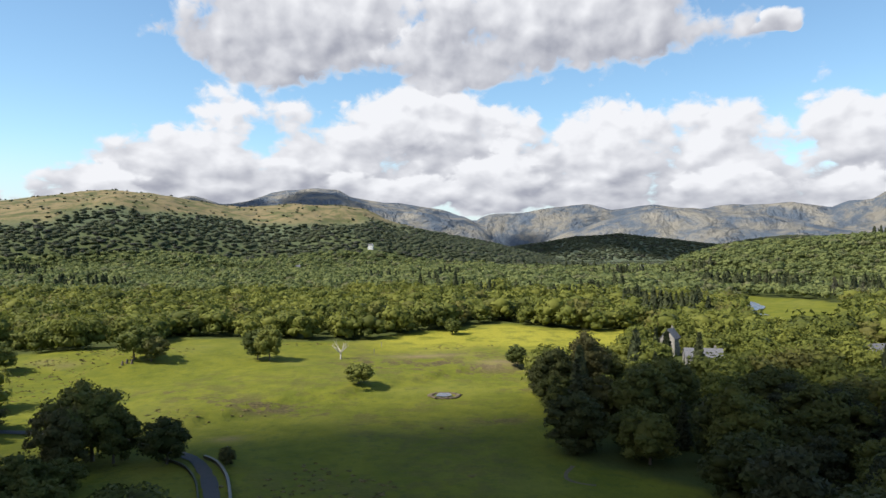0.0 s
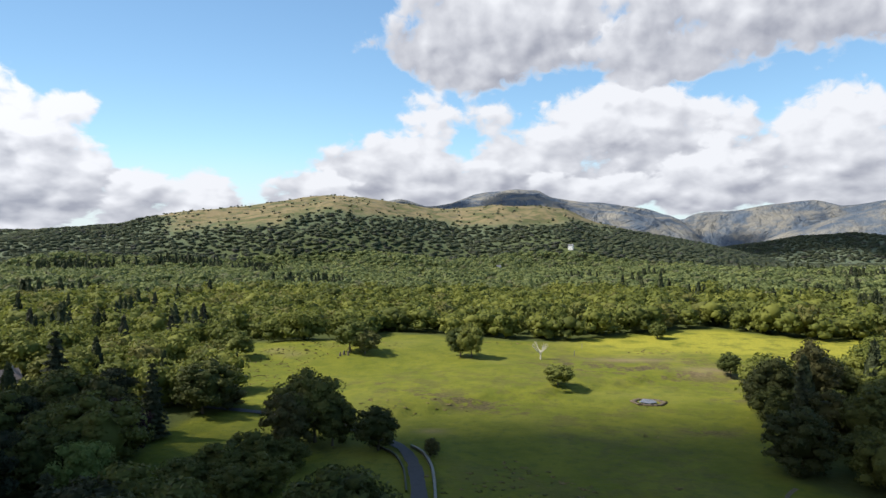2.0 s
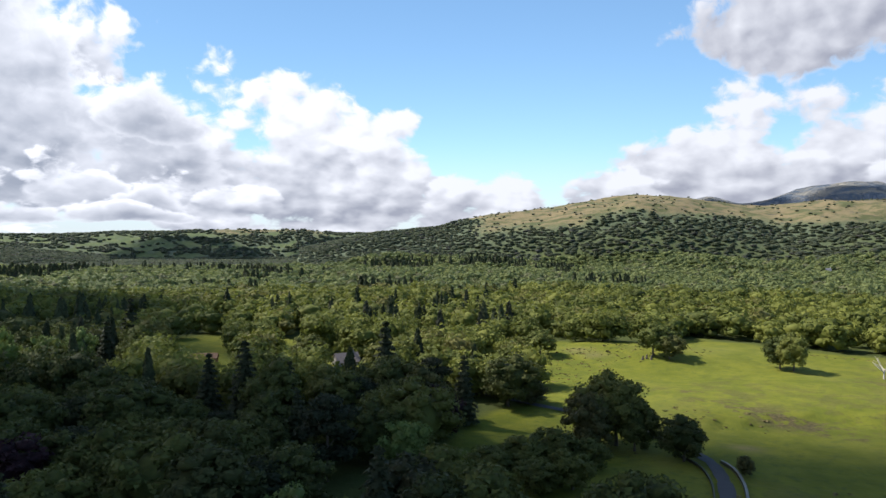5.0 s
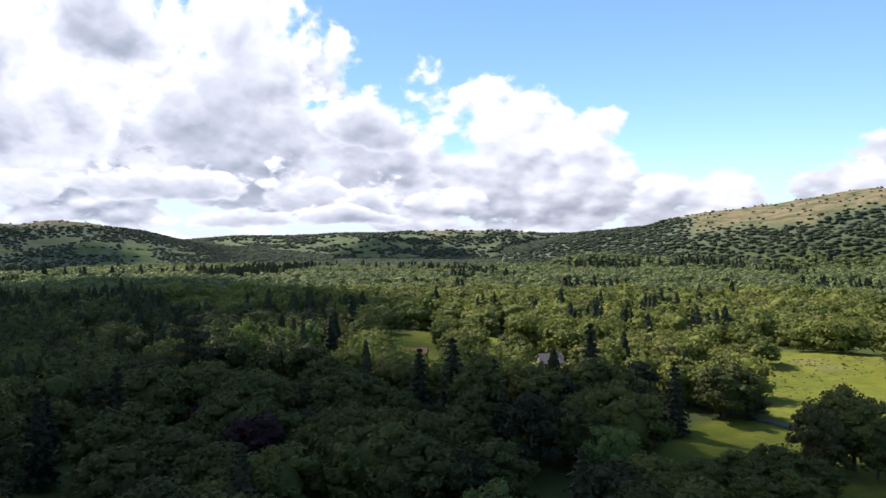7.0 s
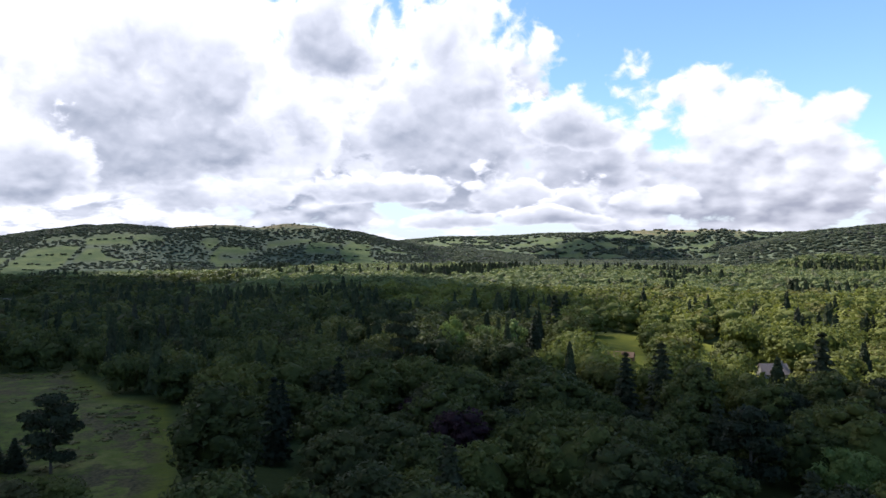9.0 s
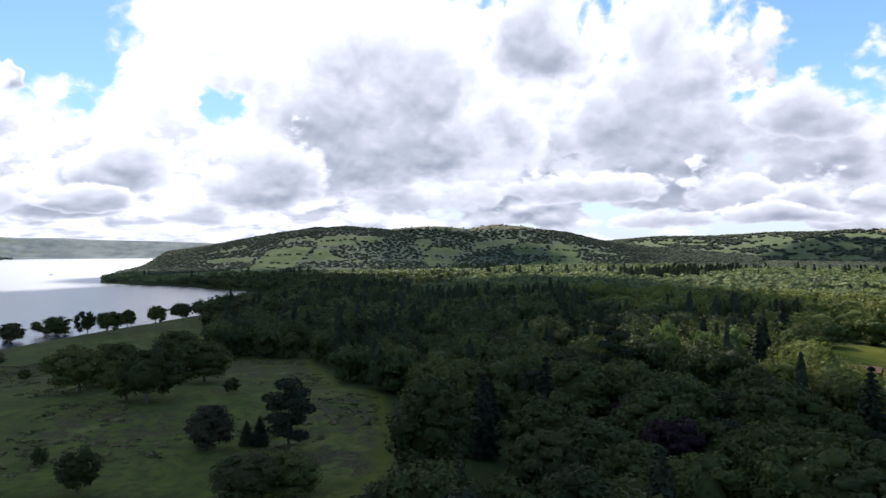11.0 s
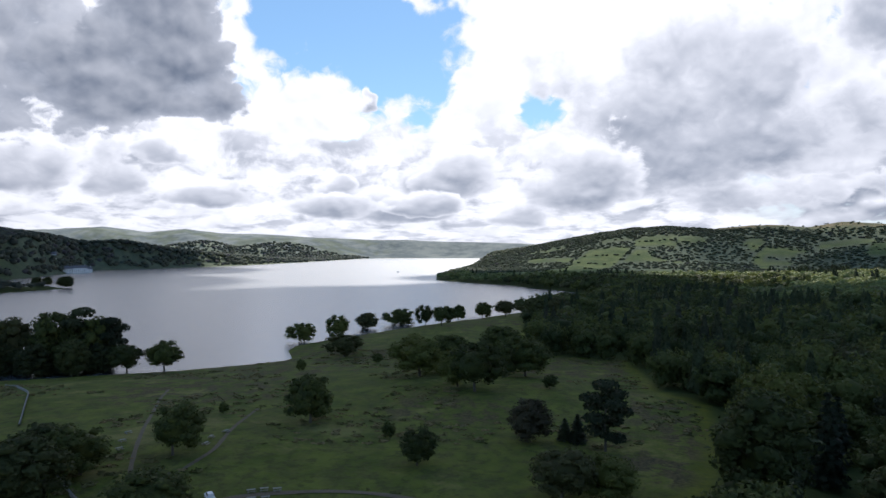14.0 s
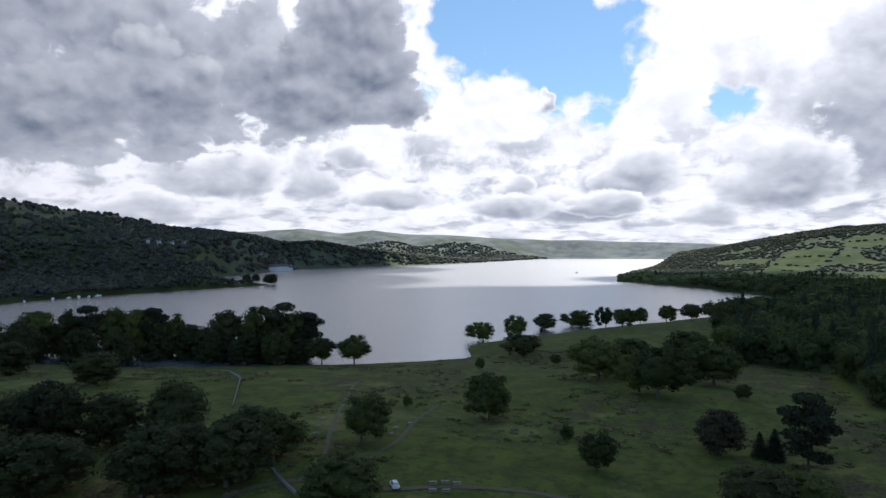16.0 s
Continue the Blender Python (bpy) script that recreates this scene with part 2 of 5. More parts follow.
# hills: distance of the foot, of the crest, of the far foot, then bearing and height of the crest from left to right
HILLS = {
    "fell": (1150, 2300, 3300, [(52, 60), (45.7, 118), (40.9, 131), (36.9, 167), (32.8, 192), (29.1, 211), (24.9, 226), (21.3, 213),
                                (18.5, 197), (15.5, 190), (12, 203), (8.9, 203), (6.2, 188), (3.9, 146), (1.1, 115), (-4, 78), (-8.1, 40), (-12, 0)]),
    "blue_mountain": (3300, 4700, 4950, [(27, 0), (24.5, 281), (21.7, 356), (19.7, 378), (17.6, 339), (15.5, 368), (13.8, 415), (10.3, 450),
                                         (8.5, 445), (7.3, 398), (3.9, 355), (1.1, 318), (-1.7, 269), (-3, 220), (-4.4, 118), (-6, 40)]),
    "far_fells": (4000, 4600, 4950, [(1, 60), (-0.7, 116), (-3, 254), (-4, 283), (-8.1, 312), (-11.7, 346), (-13.4, 308), (-16.9, 340),
                                     (-20.2, 315), (-22.6, 332), (-26.4, 338), (-29, 306), (-30, 346), (-31.6, 351), (-32.3, 380), (-36, 400), (-44, 200)]),
    "sunlit_fell": (3000, 3900, 4500, [(-7, 60), (-9.9, 149), (-13.4, 231), (-16.9, 277), (-22.6, 251), (-27.2, 200), (-29.3, 164), (-32.3, 141), (-38, 90)]),
    "dark_wood": (2200, 2700, 3300, [(-2, 40), (-4.4, 60), (-8.1, 84), (-10.8, 105), (-14.3, 113), (-16.9, 100), (-21.8, 76), (-23.8, 96),
                                     (-26.1, 108), (-28.3, 106), (-34, 80)]),
    "wooded_hill": (860, 1500, 2300, [(-14.5, 0), (-16.5, 8), (-18.1, 28), (-19.8, 46), (-22.2, 64), (-26.4, 75), (-29.3, 80), (-32.3, 86), (-40, 90), (-50, 30)]),
    "low_ridge": (2600, 3600, 4600, [(86, 60), (80.8, 80), (77.6, 95), (74.3, 113), (69.1, 120), (65.6, 134), (61.9, 135), (57.8, 150),
                                     (51.8, 151), (49, 136), (44.5, 144), (41.5, 162), (38.5, 178), (34.5, 200), (28, 120)]),
    "west_hill": (1650, 2700, 3700, [(114, 20), (111.7, 48), (109.1, 66), (105.9, 96), (101.8, 130), (98.4, 142), (94.9, 132), (91.2, 150),
                                     (88.5, 138), (85.7, 152), (83.4, 140), (80.6, 120), (77.9, 92), (74.7, 70), (71.2, 55), (66, 30)]),
    "south_hills": (3500, 4860, 4960, [(158, 150), (150.6, 176), (146, 166), (142.1, 194), (138.9, 154), (136.2, 182), (133.5, 156), (128.4, 145),
                                       (122.4, 122), (116.2, 108), (109.5, 95), (105.6, 78), (98, 60)]),
    "east_hill": (1000, 2100, 3600, [(176, 190), (162.8, 180), (160.8, 168), (158.3, 156), (155.4, 146), (151.8, 112), (149.8, 108), (146, 94),
                                     (143.4, 78), (140.8, 85), (137.1, 58), (131.6, 36), (127, 20), (124, 0)]),
}
# the lake's shore, going round it: bearing and distance
SHORE_NEAR = [(200, 640), (178, 560), (162.8, 469), (155.7, 419), (146.9, 398), (140.7, 395), (136.4, 394), (132.5, 402), (128.1, 414), (128.5, 455), (127.4, 477),
              (124.9, 502), (120.6, 549), (114, 634), (109.9, 704), (107.1, 758), (103.6, 902), (103.8, 1003), (105.7, 1041), (110.7, 1219)]
SHORE_FAR = [(114.3, 1307), (116.6, 1405), (116.6, 1693), (113.4, 2577), (111.2, 3939), (110.2, 4250), (113, 4300), (117, 4300), (121.0, 4250), (122.6, 4084),
             (127.4, 3086), (132.5, 2569), (138.9, 2283), (143, 2178), (144.6, 1900), (146.5, 1720), (148.3, 1600), (149.0, 1400), (148.6, 1290), (147.2, 1262), (145.2, 1277), (143.9, 1268), (144.6, 1235), (147.7, 1169), (153.8, 1064), (159.4, 992),
             (162.8, 925), (176, 900), (200, 980)]


def polar(az, r):
    return -np.sin(np.radians(az)) * r, np.cos(np.radians(az)) * r


def outline(points):
    p = np.array(points, float)
    return np.stack(polar(p[:, 0], p[:, 1]), 1)


def inside(x, y, poly):
    """Signed distance to a closed outline, positive inside."""
    x, y = np.asarray(x, float), np.asarray(y, float)
    best, odd = np.full(x.shape, 1e18), np.zeros(x.shape, bool)
    for (ax, ay), (bx, by) in zip(poly, np.roll(poly, -1, 0)):
        dx, dy = bx - ax, by - ay
        t = np.clip(((x - ax) * dx + (y - ay) * dy) / max(dx * dx + dy * dy, 1e-9), 0, 1)
        best = np.minimum(best, (x - ax - t * dx) ** 2 + (y - ay - t * dy) ** 2)
        odd ^= ((ay > y) != (by > y)) & (x < dx * (y - ay) / (dy if dy else 1e-9) + ax)
    return np.where(odd, 1, -1) * np.sqrt(best)


LAKE = outline(SHORE_NEAR + SHORE_FAR)


def lake_distance(x, y):
    """Metres from the shore, positive on land."""
    wobble = (fbm(x / 25, y / 25, 3) - 0.5) * np.clip(np.hypot(x, y) / 60, 2, 16)
    return -inside(x, y, LAKE) + wobble


def height(x, y):
    x, y = np.asarray(x, float), np.asarray(y, float)
    r, az = np.hypot(x, y), np.degrees(np.arctan2(-x, y))
    az = np.where(az < -100, az + 360, az)
    west = 1 - ramp(78, 100, az)
    z = 4.5 + west * (5 * ramp(240, 520, r) + 9 * ramp(520, 1300, r)) + 5 * (1 - west) * ramp(30, 150, r) * (1 - ramp(250, 420, r))
    z = z + (fbm(x / 130, y / 130, 11, 3) - 0.5) * 7 * ramp(80, 220, r)
    z = z + 4.0 * np.exp(-((x + 170) / 45) ** 2 - ((y - 355) / 30) ** 2)
    lip = np.interp(az, [-9, -7, 0, 8.4, 19.3, 26], [380, 350, 330, 286, 252, 240]) + 14 * (fbm(az * 0.8, az * 0, 13) - .5)
    z = z + 1.9 * ramp(lip - 5, lip + 5, r) * ramp(-10, -7, az) * (1 - ramp(22, 27, az)) * (1 - ramp(lip + 20, lip + 90, r))
    for k, (foot, crest, back, line) in enumerate(HILLS.values()):
        p = np.array(sorted(line), float)
        h = np.interp(az, p[:, 0], p[:, 1], left=0, right=0)
        f = foot + (fbm(x / 420, y / 420, 40 + k, 2) - 0.5) * (crest - foot) * 0.5
        prof = np.where(r < crest, ramp(0, 1, np.clip((r - f) / (crest - f), 0, 1)), 1 - 0.75 * ramp(crest, back, r))
        rough = (fbm(x / 260, y / 260, 70 + k, 5) - 0.5) * (0.55 if crest > 3700 else 0.34) * np.clip(1.25 - prof, 0.12, 1) * ramp(0, 0.3, prof)
        z = np.maximum(z, h * (prof + rough))
    z = z + (fbm(x / 70, y / 70, 91, 3) - 0.5) * 16 * ramp(60, 140, z) * (r < 2700)
    d = lake_distance(x, y)
    shore = np.clip(d, -40, None)
    bank = np.where(r > 3300, 480.0, 60.0)
    return np.where(d < 0, np.maximum(-3, shore * 0.2), z * ramp(-0.07, 1, d / bank) + np.minimum(d * 0.08, 0.6))

# ---------------------------------------------------------------- materials
def material(name):
    m = bpy.data.materials.new(name)
    m.use_nodes = True
    m.node_tree.nodes.clear()
    return m, Nodes(m.node_tree)


def finish(k, shader):
    k.add("ShaderNodeOutputMaterial", shader)


def principled(k, colour, rough=0.8, metal=0.0, bump=None, strength=0.3, distance=0.1, spec=0.3):
    b = k.add("ShaderNodeBsdfPrincipled")
    if isinstance(colour, tuple):
        b.inputs["Base Color"].default_value = (*colour, 1)
    else:
        k.tree.links.new(colour, b.inputs["Base Color"])
    b.inputs["Roughness"].default_value, b.inputs["Metallic"].default_value = rough, metal
    b.inputs["Specular IOR Level"].default_value = spec
    if bump is not None:
        node = k.add("ShaderNodeBump")
        node.inputs["Strength"].default_value, node.inputs["Distance"].default_value = strength, distance
        k.tree.links.new(bump, node.inputs["Height"])
        k.tree.links.new(node.outputs[0], b.inputs["Normal"])
    return b.outputs[0]


def leaf_material(name, dark, light, fresh, joined=False, through_light=0.22):
    m, k = material(name)
    where = k.add("ShaderNodeNewGeometry").outputs["Position"]
    if joined:
        own = k.add("ShaderNodeAttribute", attribute_name="tint").outputs["Fac"]
    else:
        own = k.add("ShaderNodeObjectInfo").outputs["Random"]
    clump = k.noise(where, 0.55, 3)
    isle = k.add("ShaderNodeNewGeometry").outputs["Random Per Island"]
    c = k.mix(k.step(clump, 0.35, 0.65), dark, light)
    c = k.mix(k.math("MULTIPLY", k.step(own, 0.4, 1.0), 0.7), c, fresh)
    c = k.mix(k.math("MULTIPLY", isle, 0.35), c, light)
    c = k.mix(k.math("MULTIPLY", k.step(own, 0.13, 0.05), 0.55), c, tuple(q * w for q, w in zip(light, (0.95, 0.72, 1.3))))
    c = k.mix(k.math("MULTIPLY", k.math("MULTIPLY", k.step(own, 0.15, 0.2), k.step(own, 0.36, 0.28)), 0.65), c, tuple(q * 0.8 for q in dark))
    skin = principled(k, c, 0.72, spec=0.17)
    glow = k.add("ShaderNodeBsdfTranslucent", c)
    mixed = k.add("ShaderNodeMixShader", through_light, skin, glow.outputs[0])
    finish(k, mixed.outputs[0])
    return m


# oak, lime and needle colours lowered for cloud shade; field oaks keep a sunlit copy
SHADED_OAK_LEAF = leaf_material("shaded_oak_leaf", (0.043, 0.052, 0.016), (0.086, 0.095, 0.024), (0.133, 0.137, 0.032))
SUNLIT_OAK_LEAF = leaf_material("sunlit_oak_leaf", (0.066, 0.084, 0.023), (0.133, 0.150, 0.035), (0.204, 0.210, 0.046))
DARK_LEAF = leaf_material("dark_leaf", (0.028, 0.034, 0.014), (0.054, 0.060, 0.020), (0.075, 0.082, 0.025))
PALE_LEAF = leaf_material("pale_leaf", (0.10, 0.14, 0.035), (0.17, 0.21, 0.06), (0.20, 0.24, 0.05))
COPPER_LEAF = leaf_material("copper_leaf", (0.020, 0.010, 0.014), (0.045, 0.018, 0.022), (0.05, 0.024, 0.022))
NEEDLE = leaf_material("needle", (0.026, 0.033, 0.017), (0.049, 0.055, 0.026), (0.063, 0.069, 0.032))
RUSSET = leaf_material("russet_needle", (0.038, 0.034, 0.020), (0.070, 0.054, 0.030), (0.066, 0.060, 0.028))
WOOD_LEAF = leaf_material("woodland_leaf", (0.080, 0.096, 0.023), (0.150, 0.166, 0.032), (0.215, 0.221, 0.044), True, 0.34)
# woodland leaf darkened for the woods under cloud shade, chosen by bearing
SHADED_WOOD_LEAF = leaf_material("shaded_wood_leaf", (0.041, 0.053, 0.019), (0.080, 0.094, 0.027), (0.125, 0.134, 0.035), True, 0.34)
# valley, hill and far leaves paler and bluer: distance haze in the colour
VALLEY_HAZE_LEAF = leaf_material("valley_haze_leaf", (0.092, 0.118, 0.046), (0.158, 0.186, 0.066), (0.212, 0.230, 0.078), True, 0.34)
HILL_HAZE_LEAF = leaf_material("hill_haze_leaf", (0.100, 0.122, 0.080), (0.128, 0.148, 0.090), (0.156, 0.174, 0.098), True, 0.58)
FAR_HAZE_LEAF = leaf_material("far_haze_leaf", (0.100, 0.122, 0.102), (0.134, 0.154, 0.122), (0.150, 0.168, 0.128), True, 0.58)
# eastern hill leaves darker and greyer: backlit shade put into the colour
EAST_SHADE_LEAF = leaf_material("east_shade_leaf", (0.058, 0.064, 0.048), (0.092, 0.094, 0.066), (0.112, 0.112, 0.074), True)
WOOD_NEEDLE = leaf_material("woodland_needle", (0.034, 0.044, 0.022), (0.062, 0.074, 0.032), (0.08, 0.09, 0.04), True)


def bark_material(name, a, b):
    m, k = material(name)
    where = k.add("ShaderNodeTexCoord").outputs["Object"]
    grain = k.noise(where, 3.0, 5)
    finish(k, principled(k, k.mix(grain, a, b), 0.9, bump=grain, strength=0.5))
    return m


BARK = bark_material("bark", (0.05, 0.04, 0.03), (0.16, 0.13, 0.10))
PALE_BARK = bark_material("pale_bark", (0.38, 0.34, 0.29), (0.62, 0.58, 0.52))

GROUND, k = material("ground")
where = k.add("ShaderNodeNewGeometry").outputs["Position"]


def share(name):
    return k.add("ShaderNodeAttribute", attribute_name=name).outputs["Fac"]


fine, mid, wide = k.noise(where, 0.9, 5), k.noise(where, 0.09, 5, 0.6), k.noise(where, 0.016, 4)
grass = k.mix(k.step(mid, 0.3, 0.7), (0.100, 0.116, 0.013), (0.168, 0.169, 0.019))
grass = k.mix(k.math("MULTIPLY", k.step(wide, 0.48, 0.70), 0.7), grass, (0.19, 0.185, 0.040))
grass = k.mix(k.math("MULTIPLY", fine, 0.45), grass, (0.080, 0.090, 0.013))
patch = k.noise(where, 0.28, 6, 0.7)
grass = k.mix(k.math("MULTIPLY", k.step(patch, 0.50, 0.66), 0.55), grass, (0.062, 0.082, 0.020))
# rough lakeside grass with brown patches, its base also darkened for shade
coarse_shaded = k.mix(k.step(mid, 0.3, 0.7), (0.070, 0.090, 0.016), (0.128, 0.145, 0.026))
coarse_shaded = k.mix(k.math("MULTIPLY", k.step(patch, 0.48, 0.62), 0.6), coarse_shaded, (0.046, 0.046, 0.017))
coarse_shaded = k.mix(k.math("MULTIPLY", k.step(k.noise(where, 0.05, 5, 0.65), 0.54, 0.68), 0.7), coarse_shaded, (0.21, 0.185, 0.062))
grass = k.mix(share("coarse_shaded"), grass, coarse_shaded)
# far pasture muted by distance alone: haze put into the colour
hazed_pasture = k.mix(k.step(k.noise(where, 0.02, 4), 0.4, 0.6), (0.068, 0.098, 0.036), (0.108, 0.134, 0.048))
grass = k.mix(share("hazed_pasture"), grass, hazed_pasture)
rush = k.mix(k.step(fine, 0.3, 0.7), (0.050, 0.042, 0.020), (0.125, 0.100, 0.045))
butter = k.mix(k.step(fine, 0.3, 0.7), (0.20, 0.205, 0.03), (0.30, 0.265, 0.032))
outcrop = k.step(k.noise(where, 0.035, 6, 0.75), 0.56, 0.64)
fell = k.mix(k.step(k.noise(where, 0.018, 7, 0.75), 0.41, 0.56), (0.082, 0.088, 0.038), (0.200, 0.158, 0.086))
fell = k.mix(k.math("MULTIPLY", outcrop, 0.85), fell, (0.085, 0.080, 0.065))
# the rock's blue-grey includes distance haze put into the colour
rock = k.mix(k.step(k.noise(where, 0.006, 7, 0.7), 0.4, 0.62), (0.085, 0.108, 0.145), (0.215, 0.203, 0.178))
litter = k.mix(fine, (0.036, 0.048, 0.014), (0.075, 0.088, 0.026))
c = k.mix(share("wood"), grass, litter)
c = k.mix(k.math("MULTIPLY", share("rush"), k.step(k.noise(where, 0.11, 5, 0.7), 0.47, 0.55)), c, rush)
c = k.mix(k.math("MULTIPLY", share("butter"), k.step(mid, 0.25, 0.55)), c, butter)
c = k.mix(share("fell"), c, fell)
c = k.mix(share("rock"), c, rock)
# distant canopy with haze in its colour, bluest beyond 3600 m
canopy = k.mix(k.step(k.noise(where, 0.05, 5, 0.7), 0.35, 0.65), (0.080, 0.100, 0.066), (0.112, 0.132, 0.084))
canopy = k.mix(share("far_haze"), canopy, k.mix(k.step(k.noise(where, 0.007, 6, 0.7), 0.35, 0.65), (0.075, 0.096, 0.105), (0.165, 0.186, 0.178)))
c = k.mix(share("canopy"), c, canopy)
c = k.mix(share("earth"), c, k.mix(fine, (0.16, 0.11, 0.07), (0.30, 0.22, 0.15)))
relief = k.math("ADD", k.math("MULTIPLY", fine, 0.35), k.math("MULTIPLY", k.noise(where, 0.16, 5, 0.7), 1.6))
crags = k.math("MULTIPLY", k.noise(where, 0.0045, 7, 0.62, 0.4), share("rock"))
relief = k.math("MULTIPLY_ADD", crags, 420.0, relief)
finish(k, principled(k, c, 0.95, bump=relief, strength=0.7, distance=0.6, spec=0.1))

WATER, k = material("lake_water")
where = k.add("ShaderNodeNewGeometry").outputs["Position"]
stretch = k.add("ShaderNodeVectorMath", where, operation="MULTIPLY")
stretch.inputs[1].default_value = (0.22, 0.55, 1)
ripple = k.math("ADD", k.noise(stretch.outputs[0], 1.0, 4), k.math("MULTIPLY", k.noise(where, 0.02, 3), 1.5))
b = principled(k, (0.06, 0.068, 0.080), 0.26, bump=ripple, strength=0.16, distance=0.5, spec=1.0)
k.tree.nodes["Principled BSDF"].inputs["IOR"].default_value = 2.6
finish(k, b)

def cloud_material(name, scale, low, high, thick):
    """White cloud with ragged holes; thick is the share of light that it stops."""
    m, k = material(name)
    where = k.add("ShaderNodeTexCoord").outputs["Object"]
    stop = k.math("MULTIPLY", k.step(k.noise(where, scale, 5, 0.62), low, high), thick)
    white = k.add("ShaderNodeBsdfDiffuse")
    white.inputs[0].default_value = (0.9, 0.9, 0.92, 1)
    clear = k.add("ShaderNodeBsdfTransparent")
    finish(k, k.add("ShaderNodeMixShader", stop, clear.outputs[0], white.outputs[0]).outputs[0])
    return m


# thickness of the unseen shading clouds, from full shade to light gauze
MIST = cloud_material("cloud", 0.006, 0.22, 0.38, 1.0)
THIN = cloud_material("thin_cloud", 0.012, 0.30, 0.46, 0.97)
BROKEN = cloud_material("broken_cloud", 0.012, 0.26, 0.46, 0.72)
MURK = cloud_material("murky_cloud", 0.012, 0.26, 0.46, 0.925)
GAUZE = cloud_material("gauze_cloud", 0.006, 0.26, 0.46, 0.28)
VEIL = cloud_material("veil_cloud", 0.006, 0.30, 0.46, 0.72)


# ---------------------------------------------------------------- mesh helpers
def arrays_mesh(name, verts, tris, mat=None, **floats):
    me = bpy.data.meshes.new(name)
    verts, tris = np.asarray(verts, np.float32), np.asarray(tris, np.int32)
    size = tris.shape[1]
    me.vertices.add(len(verts))
    me.vertices.foreach_set("co", verts.ravel())
    me.loops.add(tris.size)
    me.loops.foreach_set("vertex_index", tris.ravel())
    me.polygons.add(len(tris))
    me.polygons.foreach_set("loop_start", np.arange(0, tris.size, size, dtype=np.int32))
    me.update(calc_edges=True)
    for key, values in floats.items():
        me.attributes.new(key, "FLOAT", "POINT").data.foreach_set("value", np.asarray(values, np.float32))
    if mat:
        me.materials.append(mat)
    return me


def part(name, data, parent=None, label=""):
    ob = new(name, data)
    if parent:
        ob.parent = parent
    return tagged(ob, label)


def ball(level):
    bm = bmesh.new()
    bmesh.ops.create_icosphere(bm, subdivisions=level, radius=1)
    v = np.array([p.co for p in bm.verts])
    f = np.array([[p.index for p in q.verts] for q in bm.faces])
    bm.free()
    return v, f


BALL_1, BALL_2 = ball(1), ball(2)


def tube(points, radii, sides=6):
    """A tapered tube along points, as vertices and triangles."""
    pts, out_v, out_f = [Vector(p) for p in points], [], []
    for i, p in enumerate(pts):
        d = (pts[min(i + 1, len(pts) - 1)] - pts[max(i - 1, 0)]).normalized()
        a = d.orthogonal().normalized()
        b = d.cross(a)
        for s in range(sides):
            t = 2 * math.pi * s / sides
            out_v.append(p + (a * math.cos(t) + b * math.sin(t)) * radii[i])
    for i in range(len(pts) - 1):
        for s in range(sides):
            q = (i * sides + s, i * sides + (s + 1) % sides, (i + 1) * sides + (s + 1) % sides, (i + 1) * sides + s)
            out_f += [(q[0], q[1], q[2]), (q[0], q[2], q[3])]
    return np.array([tuple(p) for p in out_v]), np.array(out_f)


def joined(pieces):
    vs, fs, base = [], [], 0
    for v, f in pieces:
        vs.append(v)
        fs.append(f + base)
        base += len(v)
    return np.concatenate(vs), np.concatenate(fs)


def sprays(rng, centres, normals, size, loose=0.7):
    """Small leaf sprays: pointed blades that face roughly along the normals."""
    m = len(centres)
    nrm = normals + rng.normal(0, loose, (m, 3))
    nrm /= np.linalg.norm(nrm, axis=1, keepdims=True) + 1e-9
    a = np.cross(nrm, rng.normal(0, 1, (m, 3)))
    a /= np.linalg.norm(a, axis=1, keepdims=True) + 1e-9
    b = np.cross(nrm, a)
    s = size * rng.uniform(0.6, 1.4, (m, 1))
    corners = [centres + s * (a * u + b * w) for u, w in ((-1.1, -.7), (1.1, -.6), (rng.uniform(-.5, .5), 1.15))]
    return np.stack(corners, 1).reshape(-1, 3), np.arange(m)[:, None] * 3 + [0, 1, 2]


def lump(rng, centre, radius, shape=BALL_1, rough=0.2):
    v, f = shape
    return centre + v * radius * (1 + rng.uniform(-rough, rough, (len(v), 1))), f


def broad_crown(rng, lobes, blades, wide=0.42, tall=0.40, middle=0.58, leaf=0.019):
    """A crown of leafy lobes round a dense heart, for a tree one unit high."""
    skew = rng.uniform(-.08, .08, 2)
    pieces = [lump(rng, np.array([0, 0, middle]), np.array([wide, wide, tall]) * .62, BALL_2, .1)]
    for i in range(lobes):
        t = (i + 0.5) / lobes
        up = 1 - 1.92 * t
        a = i * 2.399 + rng.uniform(-.5, .5)
        flat = math.sqrt(max(0.0, 1 - up * up)) * (1 + .12 * math.sin(a * 2 + skew[0] * 40))
        reach = rng.uniform(0.62, 0.90)
        rad = np.array([1, 1, rng.uniform(.65, .9)]) * rng.uniform(0.09, 0.155)
        c = np.array([math.cos(a) * flat * wide * reach + skew[0], math.sin(a) * flat * wide * reach + skew[1], middle + up * tall * reach])
        pieces.append(lump(rng, c, rad * 0.74, BALL_1, 0.3))
        m = blades // lobes
        d = rng.normal(0, 1, (m, 3)) + (c - [0, 0, middle]) * 2.5 + [0, 0, 0.4]
        d /= np.linalg.norm(d, axis=1, keepdims=True)
        pieces.append(sprays(rng, c + d * rad * rng.uniform(0.72, 1.28, (m, 1)), d, leaf, .5))
    return joined(pieces)


